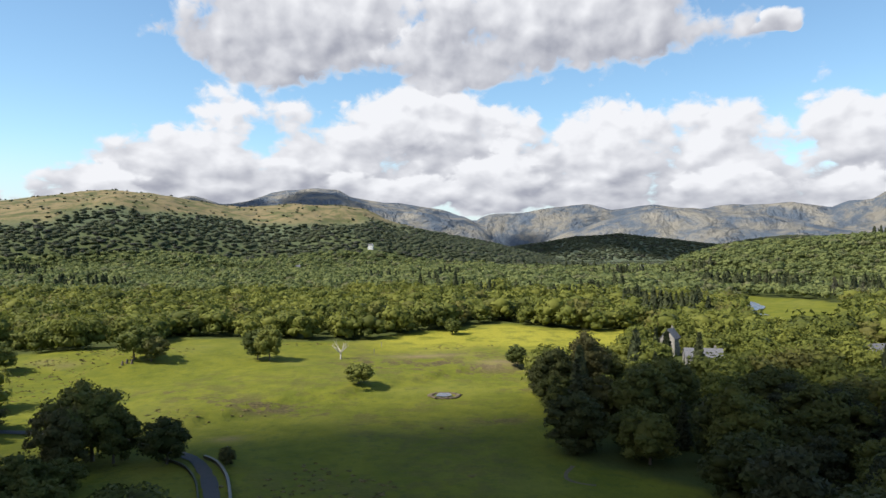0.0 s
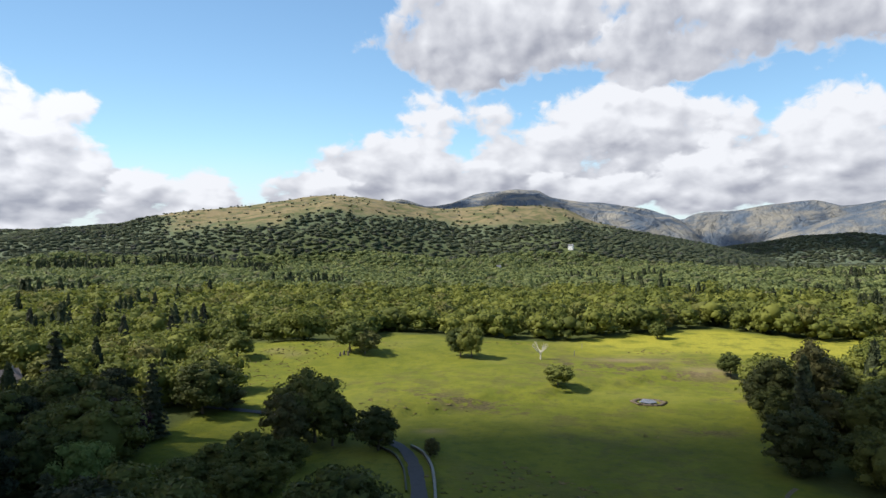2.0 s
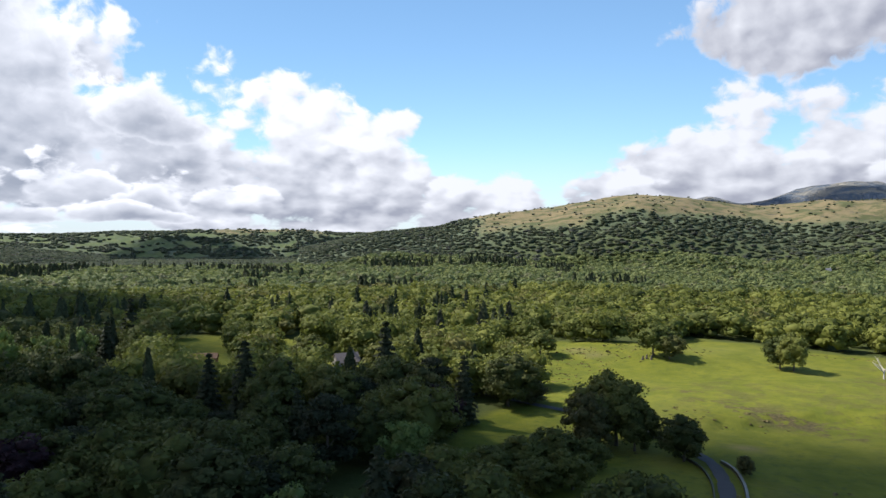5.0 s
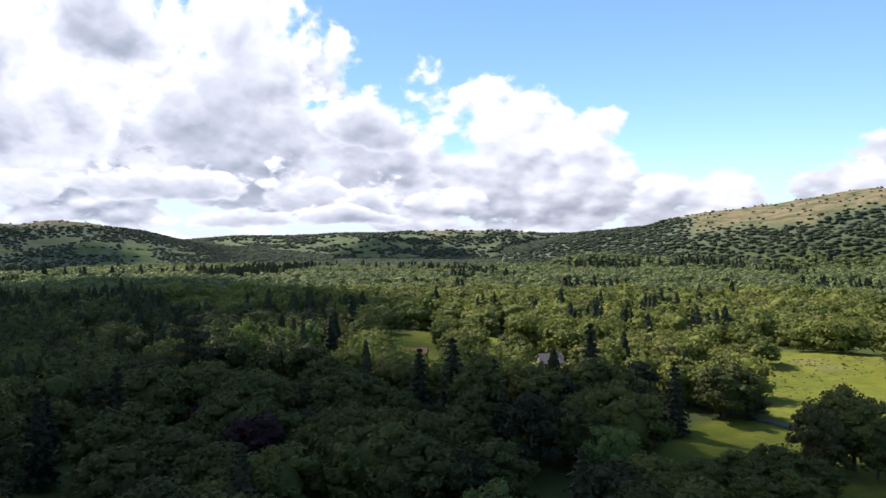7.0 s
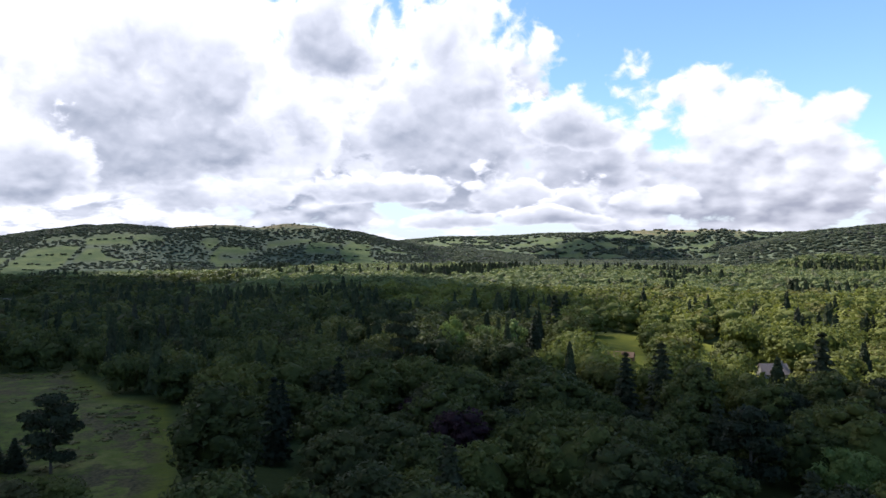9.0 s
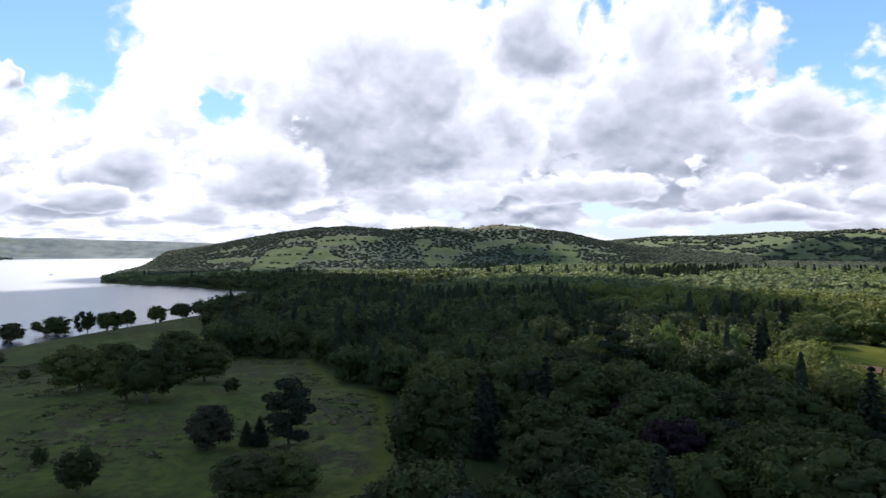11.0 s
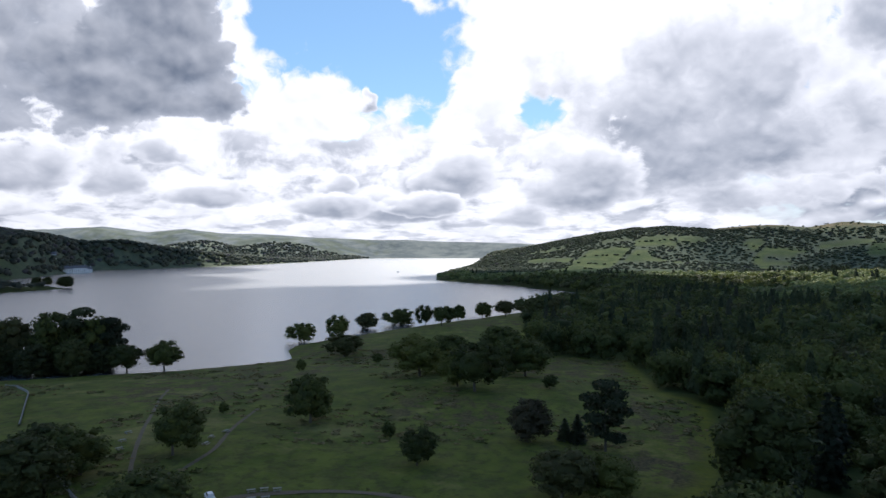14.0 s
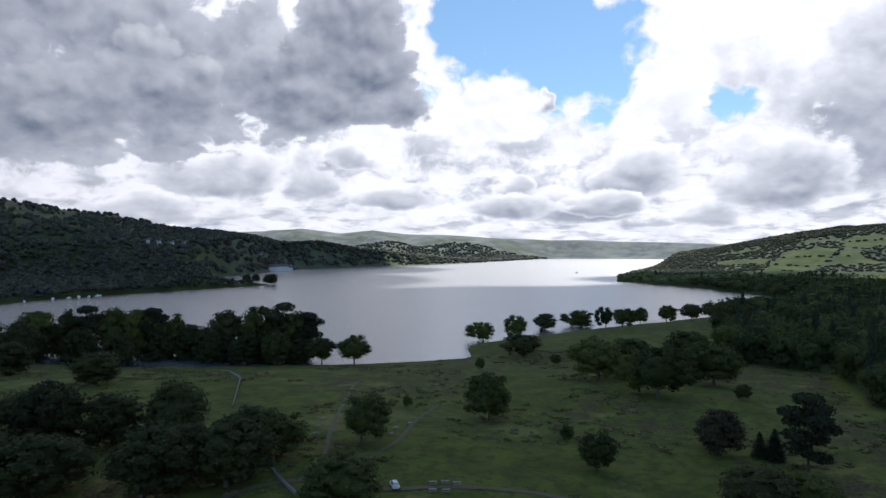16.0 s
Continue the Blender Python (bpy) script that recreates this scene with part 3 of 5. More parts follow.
def trunk_mesh(name, rng, mat, thick=0.022, fork=0.30, limbs=6, reach=0.3, top=0.75):
    pieces = [tube([(0, 0, -0.03), (0, 0, 0.02), (rng.uniform(-.01, .01), 0.01, fork), (0.01, 0, top)], [thick * 1.7, thick * 1.1, thick * .8, thick * .2], 8)]
    for i in range(limbs):
        a, z = i * 2.4 + rng.uniform(-.5, .5), fork * rng.uniform(0.75, 1.5)
        e = reach * rng.uniform(.7, 1)
        pieces.append(tube([(0, 0, z), (math.cos(a) * e * .5, math.sin(a) * e * .5, z + .10), (math.cos(a) * e, math.sin(a) * e, z + rng.uniform(.15, .3))],
                           [thick * .5, thick * .33, thick * .1], 5))
    return arrays_mesh(name, *joined(pieces), mat)


def spruce_crown(rng, blades, wide=0.17):
    pieces = []
    tiers = 13
    for i in range(tiers):
        t = i / (tiers - 1)
        z, rad = 0.12 + 0.82 * t, wide * (1 - t) ** 0.8 + 0.012
        arms = max(5, int(11 * (1 - t) + 4))
        for j in range(arms):
            a, e = 2 * math.pi * (j + rng.uniform(-.3, .3)) / arms + i, rad * rng.uniform(.75, 1.15)
            d = np.array([math.cos(a), math.sin(a), -0.35])
            m = max(3, blades // (tiers * 9))
            along = rng.uniform(0.25, 1, (m, 1))
            c = np.array([0, 0, z]) + d * e * along + rng.normal(0, .007, (m, 3))
            pieces.append(sprays(rng, c, np.tile([d[0] * .5, d[1] * .5, 1.0], (m, 1)), 0.022, 0.4))
    v, f = tube([(0, 0, .1), (0, 0, .5), (0, 0, .97)], [wide * .55, wide * .34, .004], 9)
    pieces.append((v * (1 + rng.uniform(-.08, .08, (len(v), 1)) * [1, 1, 0]), f))
    return joined(pieces)


def pine_crown(rng, blades):
    pieces = []
    spots = [(0, 0, .93, .15), (.13, .03, .80, .16), (-.14, .06, .76, .15), (.03, -.16, .70, .15), (-.06, .15, .62, .13), (.17, -.08, .57, .14), (-.17, -.07, .50, .14), (.12, .12, .40, .15), (-.13, .04, .31, .15), (.06, -.14, .24, .13)]
    for x, y, z, r in spots:
        rad = np.array([r, r, r * .42])
        c = np.array([x, y, z]) + rng.normal(0, .015, 3)
        pieces.append(lump(rng, c, rad * .85, rough=.25))
        m = blades // len(spots)
        d = rng.normal(0, 1, (m, 3)) + [0, 0, .3]
        d /= np.linalg.norm(d, axis=1, keepdims=True)
        pieces.append(sprays(rng, c + d * rad * rng.uniform(.9, 1.2, (m, 1)), d, .02))
    return joined(pieces)


# ---------------------------------------------------------------- where things grow
MEADOW = outline([(19.5, 140), (24.4, 197), (28.7, 250), (32.6, 282), (34, 329), (36.1, 392), (31.7, 411), (26.2, 402), (20.4, 452), (12.9, 429), (7.5, 424), (3.9, 446),
                  (-2.1, 484), (-5.4, 502), (-9, 486), (-12.6, 486), (-17.7, 534), (-16.5, 431), (-13.5, 366), (-8.3, 340), (-7.7, 278), (-9.9, 236), (-9.3, 206),
                  (-12, 197), (-16, 192), (-20.5, 184), (-23, 165), (-22, 120), (0, 60)])
GLADE = outline([(42.7, 180), (40.9, 209), (37.2, 256), (33.5, 277), (29.4, 255), (25.3, 202), (20.4, 150), (30, 120)])
LAKESIDE = outline([(200, 640), (178, 560), (162.8, 460), (155.7, 425), (140.7, 389), (131, 415), (129.2, 455), (127.8, 482), (125, 512), (120.6, 560), (114, 645), (108, 690), (103.5, 600), (106, 575), (109.2, 545), (109.4, 440), (107.5, 392), (101.5, 372), (100, 320), (99, 282), (95.5, 266), (94.5, 215),
                    (95, 172), (98, 150), (104, 60), (180, 60)])
FIELDS = [outline(p) for p in (
    [(-22.6, 840), (-26.4, 810), (-29.6, 750), (-30.2, 640), (-29.2, 500), (-25.8, 480), (-23.4, 560), (-23.4, 700)],
    [(115.1, 1517), (110.6, 1369), (103.4, 1564), (98.9, 1709), (103.4, 1760), (107.7, 1799)],
    [(61.9, 315), (61.3, 470), (57.8, 475), (57.4, 315)],
    [(54.6, 320), (54.2, 452), (51.2, 450), (51.0, 335), (49.5, 312), (47.2, 312), (47.2, 350), (49, 372), (50.8, 385), (51.4, 320)])]
CLEARING = outline([(78, 290), (66, 300), (66, 275), (80, 262)])


def farmland(x, y, whole=False):
    """How far a place lies in the hedged pastures on the far slopes, and the hedge lines between them."""
    r, az = np.hypot(x, y), np.degrees(np.arctan2(-x, y))
    zone = ramp(72, 78, az) * (1 - ramp(108, 111, az)) * ramp(1480, 1560, r) * (1 - ramp(2250, 2450, r))
    far = ramp(34, 40, az) * (1 - ramp(74, 78, az)) * ramp(2500, 2700, r) * (1 - ramp(3300, 3600, r)) * 0.8
    east = ramp(147, 150, az) * (1 - ramp(164, 168, az)) * ramp(1350, 1500, r) * (1 - ramp(2000, 2200, r)) * 0.4
    south = ramp(119, 122, az) * (1 - ramp(146, 150, az)) * ramp(2900, 3200, r) * 0.4
    if whole:
        return np.maximum(np.maximum(zone, far), np.maximum(east, south))
    u = x / 105 + 0.9 * value_noise(x / 230, y / 230, 5)
    v = y / 120 + 0.9 * value_noise(x / 230, y / 230, 6)
    cell = value_noise(np.floor(u), np.floor(v), 9)
    hedge = np.minimum(np.minimum(u % 1, 1 - u % 1) * 105, np.minimum(v % 1, 1 - v % 1) * 120) < 5
    copse = fbm(x / 150, y / 150, 27) > 0.57
    return np.maximum(np.maximum(zone, far), np.maximum(east, south)) * ((cell < 0.62) & ~hedge & ~copse)


def open_ground(x, y):
    o = np.maximum(inside(x, y, MEADOW), inside(x, y, LAKESIDE))
    o = np.maximum(o, inside(x, y, GLADE))
    for f in FIELDS:
        o = np.maximum(o, inside(x, y, f))
    return np.maximum(o, inside(x, y, CLEARING))


def bareness(x, y, z):
    """Fell tops and mountains: 0 wooded, 1 bare."""
    r, az = np.hypot(x, y), np.degrees(np.arctan2(-x, y))
    az = np.where(az < -100, az + 360, az)
    top = ramp(110, 150, z + 110 * (fbm(x / 190, y / 190, 21) - 0.5)) * ramp(1500, 1800, r) * (az < 60) * (az > -8)
    mountain = ramp(2900, 3200, r) * (az < 33)
    knoll = ramp(118, 140, z + 30 * (fbm(x / 160, y / 160, 22) - 0.5)) * (az > 76) * (az < 95) * ramp(2000, 2300, r)
    east = 0.75 * ramp(95, 140, z + 40 * (fbm(x / 160, y / 160, 23) - 0.5)) * (az > 148) * ramp(1300, 1500, r)
    return np.clip(np.maximum(np.maximum(top, mountain), np.maximum(knoll, east)), 0, 1)


# ---------------------------------------------------------------- ground and lake
seen = np.arange(-42, 174, 0.36)
behind = np.arange(175, 317, 3.0)
AZ = np.concatenate([seen, behind])
RINGS = np.concatenate([np.geomspace(12, 2900, 228), np.linspace(2940, 4960, 46)])
az_grid, r_grid = np.meshgrid(AZ, RINGS)
gx, gy = polar(az_grid, r_grid)
gz = height(gx, gy)
verts = np.stack([gx, gy, gz], -1).reshape(-1, 3)
cols = len(AZ)
i, j = np.meshgrid(np.arange(len(RINGS) - 1), np.arange(cols), indexing="ij")
i, j = i.ravel(), j.ravel()
quads = np.stack([i * cols + j, i * cols + (j + 1) % cols, (i + 1) * cols + (j + 1) % cols, (i + 1) * cols + j], 1)[:, ::-1]
cap = np.array([[0, 0, float(height(0.0, 0.1))]])
verts = np.concatenate([verts, cap])
tip = len(verts) - 1
tris = np.concatenate([quads[:, [0, 1, 2]], quads[:, [0, 2, 3]], np.stack([np.arange(cols), (np.arange(cols) + 1) % cols, np.full(cols, tip)], 1)])
vx, vy, vz = verts.T
v_open, v_bare, v_farm = open_ground(vx, vy), bareness(vx, vy, vz), farmland(vx, vy)
v_r, v_az = np.hypot(vx, vy), np.degrees(np.arctan2(-vx, vy))
v_wood = (1 - ramp(-4, 2, v_open)) * (1 - v_bare) * (1 - v_farm)
v_butter = ramp(0, 12, inside(vx, vy, MEADOW)) * ramp(375, 420, v_r + 60 * (fbm(vx / 60, vy / 60, 31) - .5)) * (1 - ramp(4, 8, v_az))
v_rush = ramp(0, 8, inside(vx, vy, LAKESIDE)) * 0.25 + ramp(0, 8, inside(vx, vy, LAKESIDE)) * 0.75 * ramp(.44, .56, fbm(vx / 70, vy / 70, 33)) + \
    ramp(0, 8, inside(vx, vy, MEADOW)) * (ramp(.58, .70, fbm(vx / 50, vy / 50, 34)) * 0.35 + 0.5 * ramp(300, 330, v_r) * (1 - ramp(380, 400, v_r)) * (1 - ramp(6, 12, v_az)))
for az, r, along, across in ((15.5, 272, 22, 9), (-4.7, 247, 13, 7), (11.5, 262, 20, 6), (0.5, 345, 30, 9), (22, 300, 16, 6), (-6.5, 300, 12, 6)):
    px, py = polar(az, r)
    v_rush += 0.9 * np.exp(-((vx - px) / along) ** 2 - ((vy - py) / across) ** 2)
v_dry = sum(np.exp(-((vx - polar(az, r)[0]) / along) ** 2 - ((vy - polar(az, r)[1]) / across) ** 2)
            for az, r, along, across in ((-4.5, 352, 14, 7), (1.5, 372, 22, 6), (17, 228, 5, 3), (29, 376, 10, 4)))
north = (v_az < 34) & (v_az > -100)
# shares by distance carry the haze tints of pasture, canopy and far hills
ground = new("ground", arrays_mesh("ground", verts, tris, GROUND, hazed_pasture=ramp(1300, 1450, v_r), coarse_shaded=ramp(0, 8, inside(vx, vy, LAKESIDE)), wood=v_wood, canopy=v_wood * ramp(1400, 1900, v_r), far_haze=ramp(3600, 4200, v_r), butter=v_butter, rush=np.clip(v_rush, 0, 1), fell=v_bare * (1 - ramp(2900, 3200, v_r) * north),
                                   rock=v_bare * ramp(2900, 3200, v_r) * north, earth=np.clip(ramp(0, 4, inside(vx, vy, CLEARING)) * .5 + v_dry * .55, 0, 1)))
ground.data.polygons.foreach_set("use_smooth", np.ones(len(ground.data.polygons), bool))
tagged(ground, "green pasture, woodland floor and heathy fells rising to mountains", "ground", kind="structure")

rim = np.stack(polar(np.arange(0, 360, 3.0), 4950.0), 1)
lake_v = np.concatenate([np.column_stack([rim, np.zeros(len(rim))]), [[0, 0, 0]]])
lake_f = [(k, (k + 1) % len(rim), len(rim)) for k in range(len(rim))]
tagged(new("water", arrays_mesh("water", lake_v, lake_f, WATER)), "calm silver-grey lake water reflecting the clouds", "lake", kind="structure")

# ---------------------------------------------------------------- tree stock
rng = np.random.default_rng(7)


def stock(name, crown, crown_mat, label, bark=BARK, **trunk):
    """A tree one unit high to copy from: an empty with a trunk and a crown."""
    root = new(name)
    tagged(root, label, "tree")
    part("trunk", trunk_mesh("trunk", rng, bark, **trunk), root)
    if crown is not None:
        part("crown", arrays_mesh("crown", *crown, crown_mat), root)
    return root


OAKS = [stock("oak_tree", broad_crown(rng, 36, 2900, 0.42, 0.47, 0.53), SHADED_OAK_LEAF, "broad oak in full green summer leaf") for _ in range(4)]
PARKS = [stock("park_oak", broad_crown(rng, 32, 2600, 0.43, 0.43, 0.555), SHADED_OAK_LEAF, "round-headed oak on a clear trunk by the water", fork=.22) for _ in range(3)]
FIELD_OAKS = [stock("field_oak", broad_crown(rng, 34, 2800, 0.42, 0.45, 0.55), SUNLIT_OAK_LEAF, "oak standing in pasture, leaf colour brightened as sunlit") for _ in range(3)]
TALLS = [stock("ash_tree", broad_crown(rng, 32, 2600, 0.31, 0.49, 0.51), SHADED_OAK_LEAF, "tall ash with a rounded green crown") for _ in range(3)]
DARKS = [stock("lime_tree", broad_crown(rng, 32, 2600, 0.35, 0.50, 0.49), DARK_LEAF, "dense dark green broadleaf tree") for _ in range(2)]
PALES = [stock("willow_tree", broad_crown(rng, 28, 2500, 0.40, 0.47, 0.52), PALE_LEAF, "pale grey-green willow with a loose crown") for _ in range(2)]
COPPERS = [stock("copper_beech", broad_crown(rng, 32, 2600, 0.38, 0.50, 0.50), COPPER_LEAF, "dark purple copper beech with dense foliage") for _ in range(2)]
RUSSETS = [stock("larch_tree", broad_crown(rng, 32, 2400, 0.33, 0.48, 0.50), RUSSET, "brown-tinged conical larch in rough grass")]
SPRUCES = [stock("spruce_tree", spruce_crown(rng, 2600), NEEDLE, "tall dark green spruce with tiered branches", thick=0.012, limbs=0, top=.9) for _ in range(2)]
PINES = [stock("pine_tree", pine_crown(rng, 2400), NEEDLE, "old pine with flat tufted layers", thick=0.016, fork=.45, reach=.16, top=.92) for _ in range(2)]
KINDS = {"oak": OAKS, "field": FIELD_OAKS, "park": PARKS, "tall": TALLS, "dark": DARKS, "pale": PALES, "copper": COPPERS, "russet": RUSSETS, "spruce": SPRUCES, "pine": PINES}
used = {}


def plant(kind, az, r, tall, wide):
    """Set a tree of that height and crown width in metres on the ground."""
    x, y = (float(q) for q in polar(az, r))
    z = float(height(x, y)) - 0.1
    turn = used[kind] = used.get(kind, -1) + 1
    src = KINDS[kind][turn % len(KINDS[kind])]
    base = {"oak": .84, "field": .84, "park": .86, "tall": .62, "dark": .70, "pale": .80, "copper": .76, "russet": .66, "spruce": .36, "pine": .56}[kind]
    size = Vector((wide / base, wide / base, tall))
    first = turn < len(KINDS[kind])
    if not first:
        size = Vector([a / b for a, b in zip(size, src.scale)])
    m = Matrix.LocRotScale((x, y, z), Euler((0, 0, rng.uniform(0, 6.28))), size)
    if first:
        src.matrix_basis = m
        return src
    return copy_thing(src, m)


placed = []      # plan places and half widths of the single trees


def grow(kind, trees):
    for az, r, tall, wide in trees:
        ob = plant(kind, az, r, tall, wide)
        placed.append((*polar(az, r), wide * 0.42))

# ---------------------------------------------------------------- single trees of the pasture
grow("oak", [(26.6, 222, 23, 21), (28.6, 214, 18, 15), (25.2, 216, 15, 13), (21.5, 206, 13, 14), (17.2, 198, 5.5, 4.6)])
grow("field", [(32.6, 371, 13.7, 16), (23.8, 372, 17, 18), (22.6, 368, 13, 13), (14.8, 368, 16, 15),
               (13.9, 365, 18, 14), (6.9, 299, 9, 13), (-0.8, 452, 9.8, 11), (-6.1, 349, 11.2, 10.7), (-14.1, 335, 11.2, 13)])
grow("dark", [(-9.2, 274, 22.5, 16), (-8.2, 282, 16, 10)])
grow("tall", [(-11.9, 292, 25, 16), (-13, 300, 18, 13)])
# the lake shore
grow("park", [(137.7, 387, 15.5, 18), (140.3, 394, 15.5, 17), (127.2, 492, 15, 19.2), (124.4, 487, 17, 15.6), (122.2, 564, 17, 16.8), (119.4, 593, 17, 24.0), (117.4, 567, 17, 14.4),
              (116.1, 545, 16, 18.0), (114.7, 603, 15, 12.0), (112.8, 618, 15, 15.6), (110.9, 625, 15, 19.2), (108.5, 592, 17, 22.8), (106.5, 588, 19, 22.8), (104.4, 576, 20, 21.6)])
# a clump on the low spit
grow("dark", [(144.6, 1254, 17, 18), (144.2, 1258, 19, 17), (145.5, 1250, 14, 15), (146.2, 1248, 15, 14)])
# the grove by the water
grow("pine", [(157.4, 464, 32.5, 19), (153, 452, 32.5, 18), (143.2, 421, 34.8, 19), (141.4, 413, 31.3, 17)])
grow("tall", [(160.8, 478, 30.2, 20), (158.9, 472, 29.0, 18), (155.6, 458, 31.3, 19), (154, 452, 31.3, 18), (151.6, 448, 26.7, 17), (147.7, 432, 30.2, 19), (145.4, 425, 33.6, 19), (144.2, 424, 31.3, 16), (142.3, 416, 30.2, 16)])
grow("dark", [(152.2, 446, 25.5, 20), (150, 440, 23.2, 19), (157.5, 440, 22.0, 18), (161.5, 452, 23.2, 20), (146.5, 408, 18.6, 17), (148.8, 420, 23.2, 19), (155, 425, 19.7, 17), (144, 402, 19.7, 16),
              (164, 470, 25.5, 20), (166, 480, 25.5, 20), (142.2, 404, 16.2, 14)])
grow("dark", [(142.6, 406, 7, 11), (145.2, 414, 7, 12), (148, 420, 8, 13), (150.6, 430, 7, 12), (153.1, 436, 8, 13), (155.6, 443, 7, 12), (158.4, 455, 8, 13), (161, 466, 8, 12)])
# lakeside meadow
grow("oak", [(126.7, 219, 15, 14), (120.3, 199, 5, 4), (118.1, 175, 9.6, 9), (107.3, 271, 5.6, 5.6), (121.3, 365, 5.2, 5.8), (127.4, 333, 6, 4.3), (124, 403, 13.5, 20), (117.9, 300, 18, 20),
             (115.3, 324, 17, 20), (113.4, 262, 19, 20), (114.8, 272, 15, 17), (109.3, 308, 18, 22), (111.1, 380, 18, 22), (137.1, 189, 13, 13), (133.4, 238, 3.8, 3.1), (116.4, 308, 11, 11)])
grow("russet", [(109.2, 200, 13, 11)])
grow("pine", [(102.9, 195, 19, 12)])
grow("spruce", [(105.1, 202, 8.5, 6), (106.1, 203, 7, 5), (87.2, 194, 24, 10)])
grow("oak", [(138.5, 147, 11, 17), (143.4, 184, 12, 15), (106.3, 156, 11, 14), (102.5, 157, 10, 12)])
grow("dark", [(159.4, 209, 19, 17), (151.4, 200, 18, 16), (155.7, 210, 15, 15), (147.7, 166, 16, 16), (160.1, 178, 14, 18), (153.8, 167, 16, 17), (156.9, 322, 14, 18), (162.2, 395, 16, 20),
              (161.8, 238, 11, 16), (165, 215, 18, 18), (164, 185, 15, 17), (150, 178, 13, 14), (145.5, 192, 12, 13)])
# marked trees of the big wood
grow("pale", [(73, 346, 25, 16), (70.2, 345, 22, 12), (68.2, 345, 23, 13), (43.6, 189, 15.5, 12.6), (52.5, 172, 11, 13), (55.5, 168, 10, 12)])
grow("oak", [(36.5, 178, 10, 13), (34, 186, 11, 14), (31.5, 191, 12, 13), (29, 193, 9, 11), (33, 172, 9, 12), (30, 176, 10, 12)])
grow("copper", [(71.7, 182, 17.5, 16), (41.5, 217, 18.5, 17), (76, 214, 14, 12)])
grow("spruce", [(45.2, 273, 33, 14), (64.6, 394, 32, 15), (56.3, 245, 29, 13), (66.2, 351, 25, 11), (59, 252, 24, 11)])
grow("oak", [(27.6, 247, 15, 16), (77.2, 198, 13, 21), (60.9, 217, 15.7, 15.7), (51.7, 346, 16, 19), (35.2, 270, 20, 22), (33.3, 273, 10, 12), (80, 205, 12, 12)])
grow("pine", [(49.9, 184, 23, 14), (76.8, 314, 30, 16)])

# ---------------------------------------------------------------- woods
# ground kept clear for houses, their fronts and the lanes
for az, r, rad in ((-18, 405, 13), (-18, 380, 10), (-20.4, 352, 14), (-32.3, 395, 15), (-32.2, 372, 10), (48.4, 352, 12), (48.4, 330, 12), (48.3, 312, 8),
                   (59.4, 362, 12), (59.4, 342, 10), (45.2, 170, 8), (45, 158, 7), (42.6, 175, 6), (42.8, 164, 6), (11.7, 1300, 12), (5.9, 1540, 14), (11.7, 1280, 12), (5.9, 1520, 14),
                   (144.3, 1255, 22), (145.5, 1255, 22), (146.7, 1248, 22), (147.6, 1238, 18), (148.4, 1240, 14), (88, 150, 7), (86.5, 157, 7), (85.1, 165, 7), (83.3, 181, 6), (81.2, 197, 5), (86, 150, 8), (84, 168, 7), (29.7, 261, 6), (32.5, 270, 5), (34, 277, 5)):
    placed.append((*polar(az, r), rad))


def spread(lo, hi, gap, az_lo=-42, az_hi=172, seed=1, loose=.6):
    """Jittered places between two distances, gap metres apart."""
    g = np.random.default_rng(seed)
    xs, ys = np.meshgrid(np.arange(-hi, hi, gap), np.arange(-hi, hi, gap))
    xs, ys = xs.ravel() + g.uniform(-loose, loose, xs.size) * gap, ys.ravel() + g.uniform(-loose, loose, xs.size) * gap
    r, az = np.hypot(xs, ys), np.degrees(np.arctan2(-xs, ys))
    az = np.where(az < -100, az + 360, az)
    keep = (g.uniform(0, 1, len(r)) > 0.1) & (r > lo) & (r < hi) & (az > az_lo) & (az < az_hi)
    return xs[keep], ys[keep], g


def wooded(x, y, g):
    z = height(x, y)
    keep = (open_ground(x, y) < -1) & (lake_distance(x, y) > 6)
    keep &= g.uniform(0, 1, len(x)) > np.maximum(bareness(x, y, z) * 0.93, np.minimum(farmland(x, y) * 1.3, 1))
    for px, py, pr in placed:
        keep &= (x - px) ** 2 + (y - py) ** 2 > (pr + 2.5) ** 2
    return keep


x, y, g = spread(88, 262, 15.2, seed=3, loose=.42)
keep = wooded(x, y, g)
x, y = x[keep], y[keep]
for px, py in zip(x, y):
    az, r = math.degrees(math.atan2(-px, py)), math.hypot(px, py)
    kind = g.choice(["oak", "tall", "dark", "pale", "spruce", "pine"], p=[.46, .2, .16, .05, .07, .06])
    tall = {"oak": 17, "tall": 19, "dark": 16, "pale": 12, "spruce": 21, "pine": 19, "copper": 14}[kind] * g.uniform(.7, 1.3)
    wide = tall * {"oak": 1.08, "tall": .78, "dark": .95, "pale": .9, "spruce": .42, "pine": .6, "copper": .9}[kind]
    plant(kind, az, r, tall, wide)


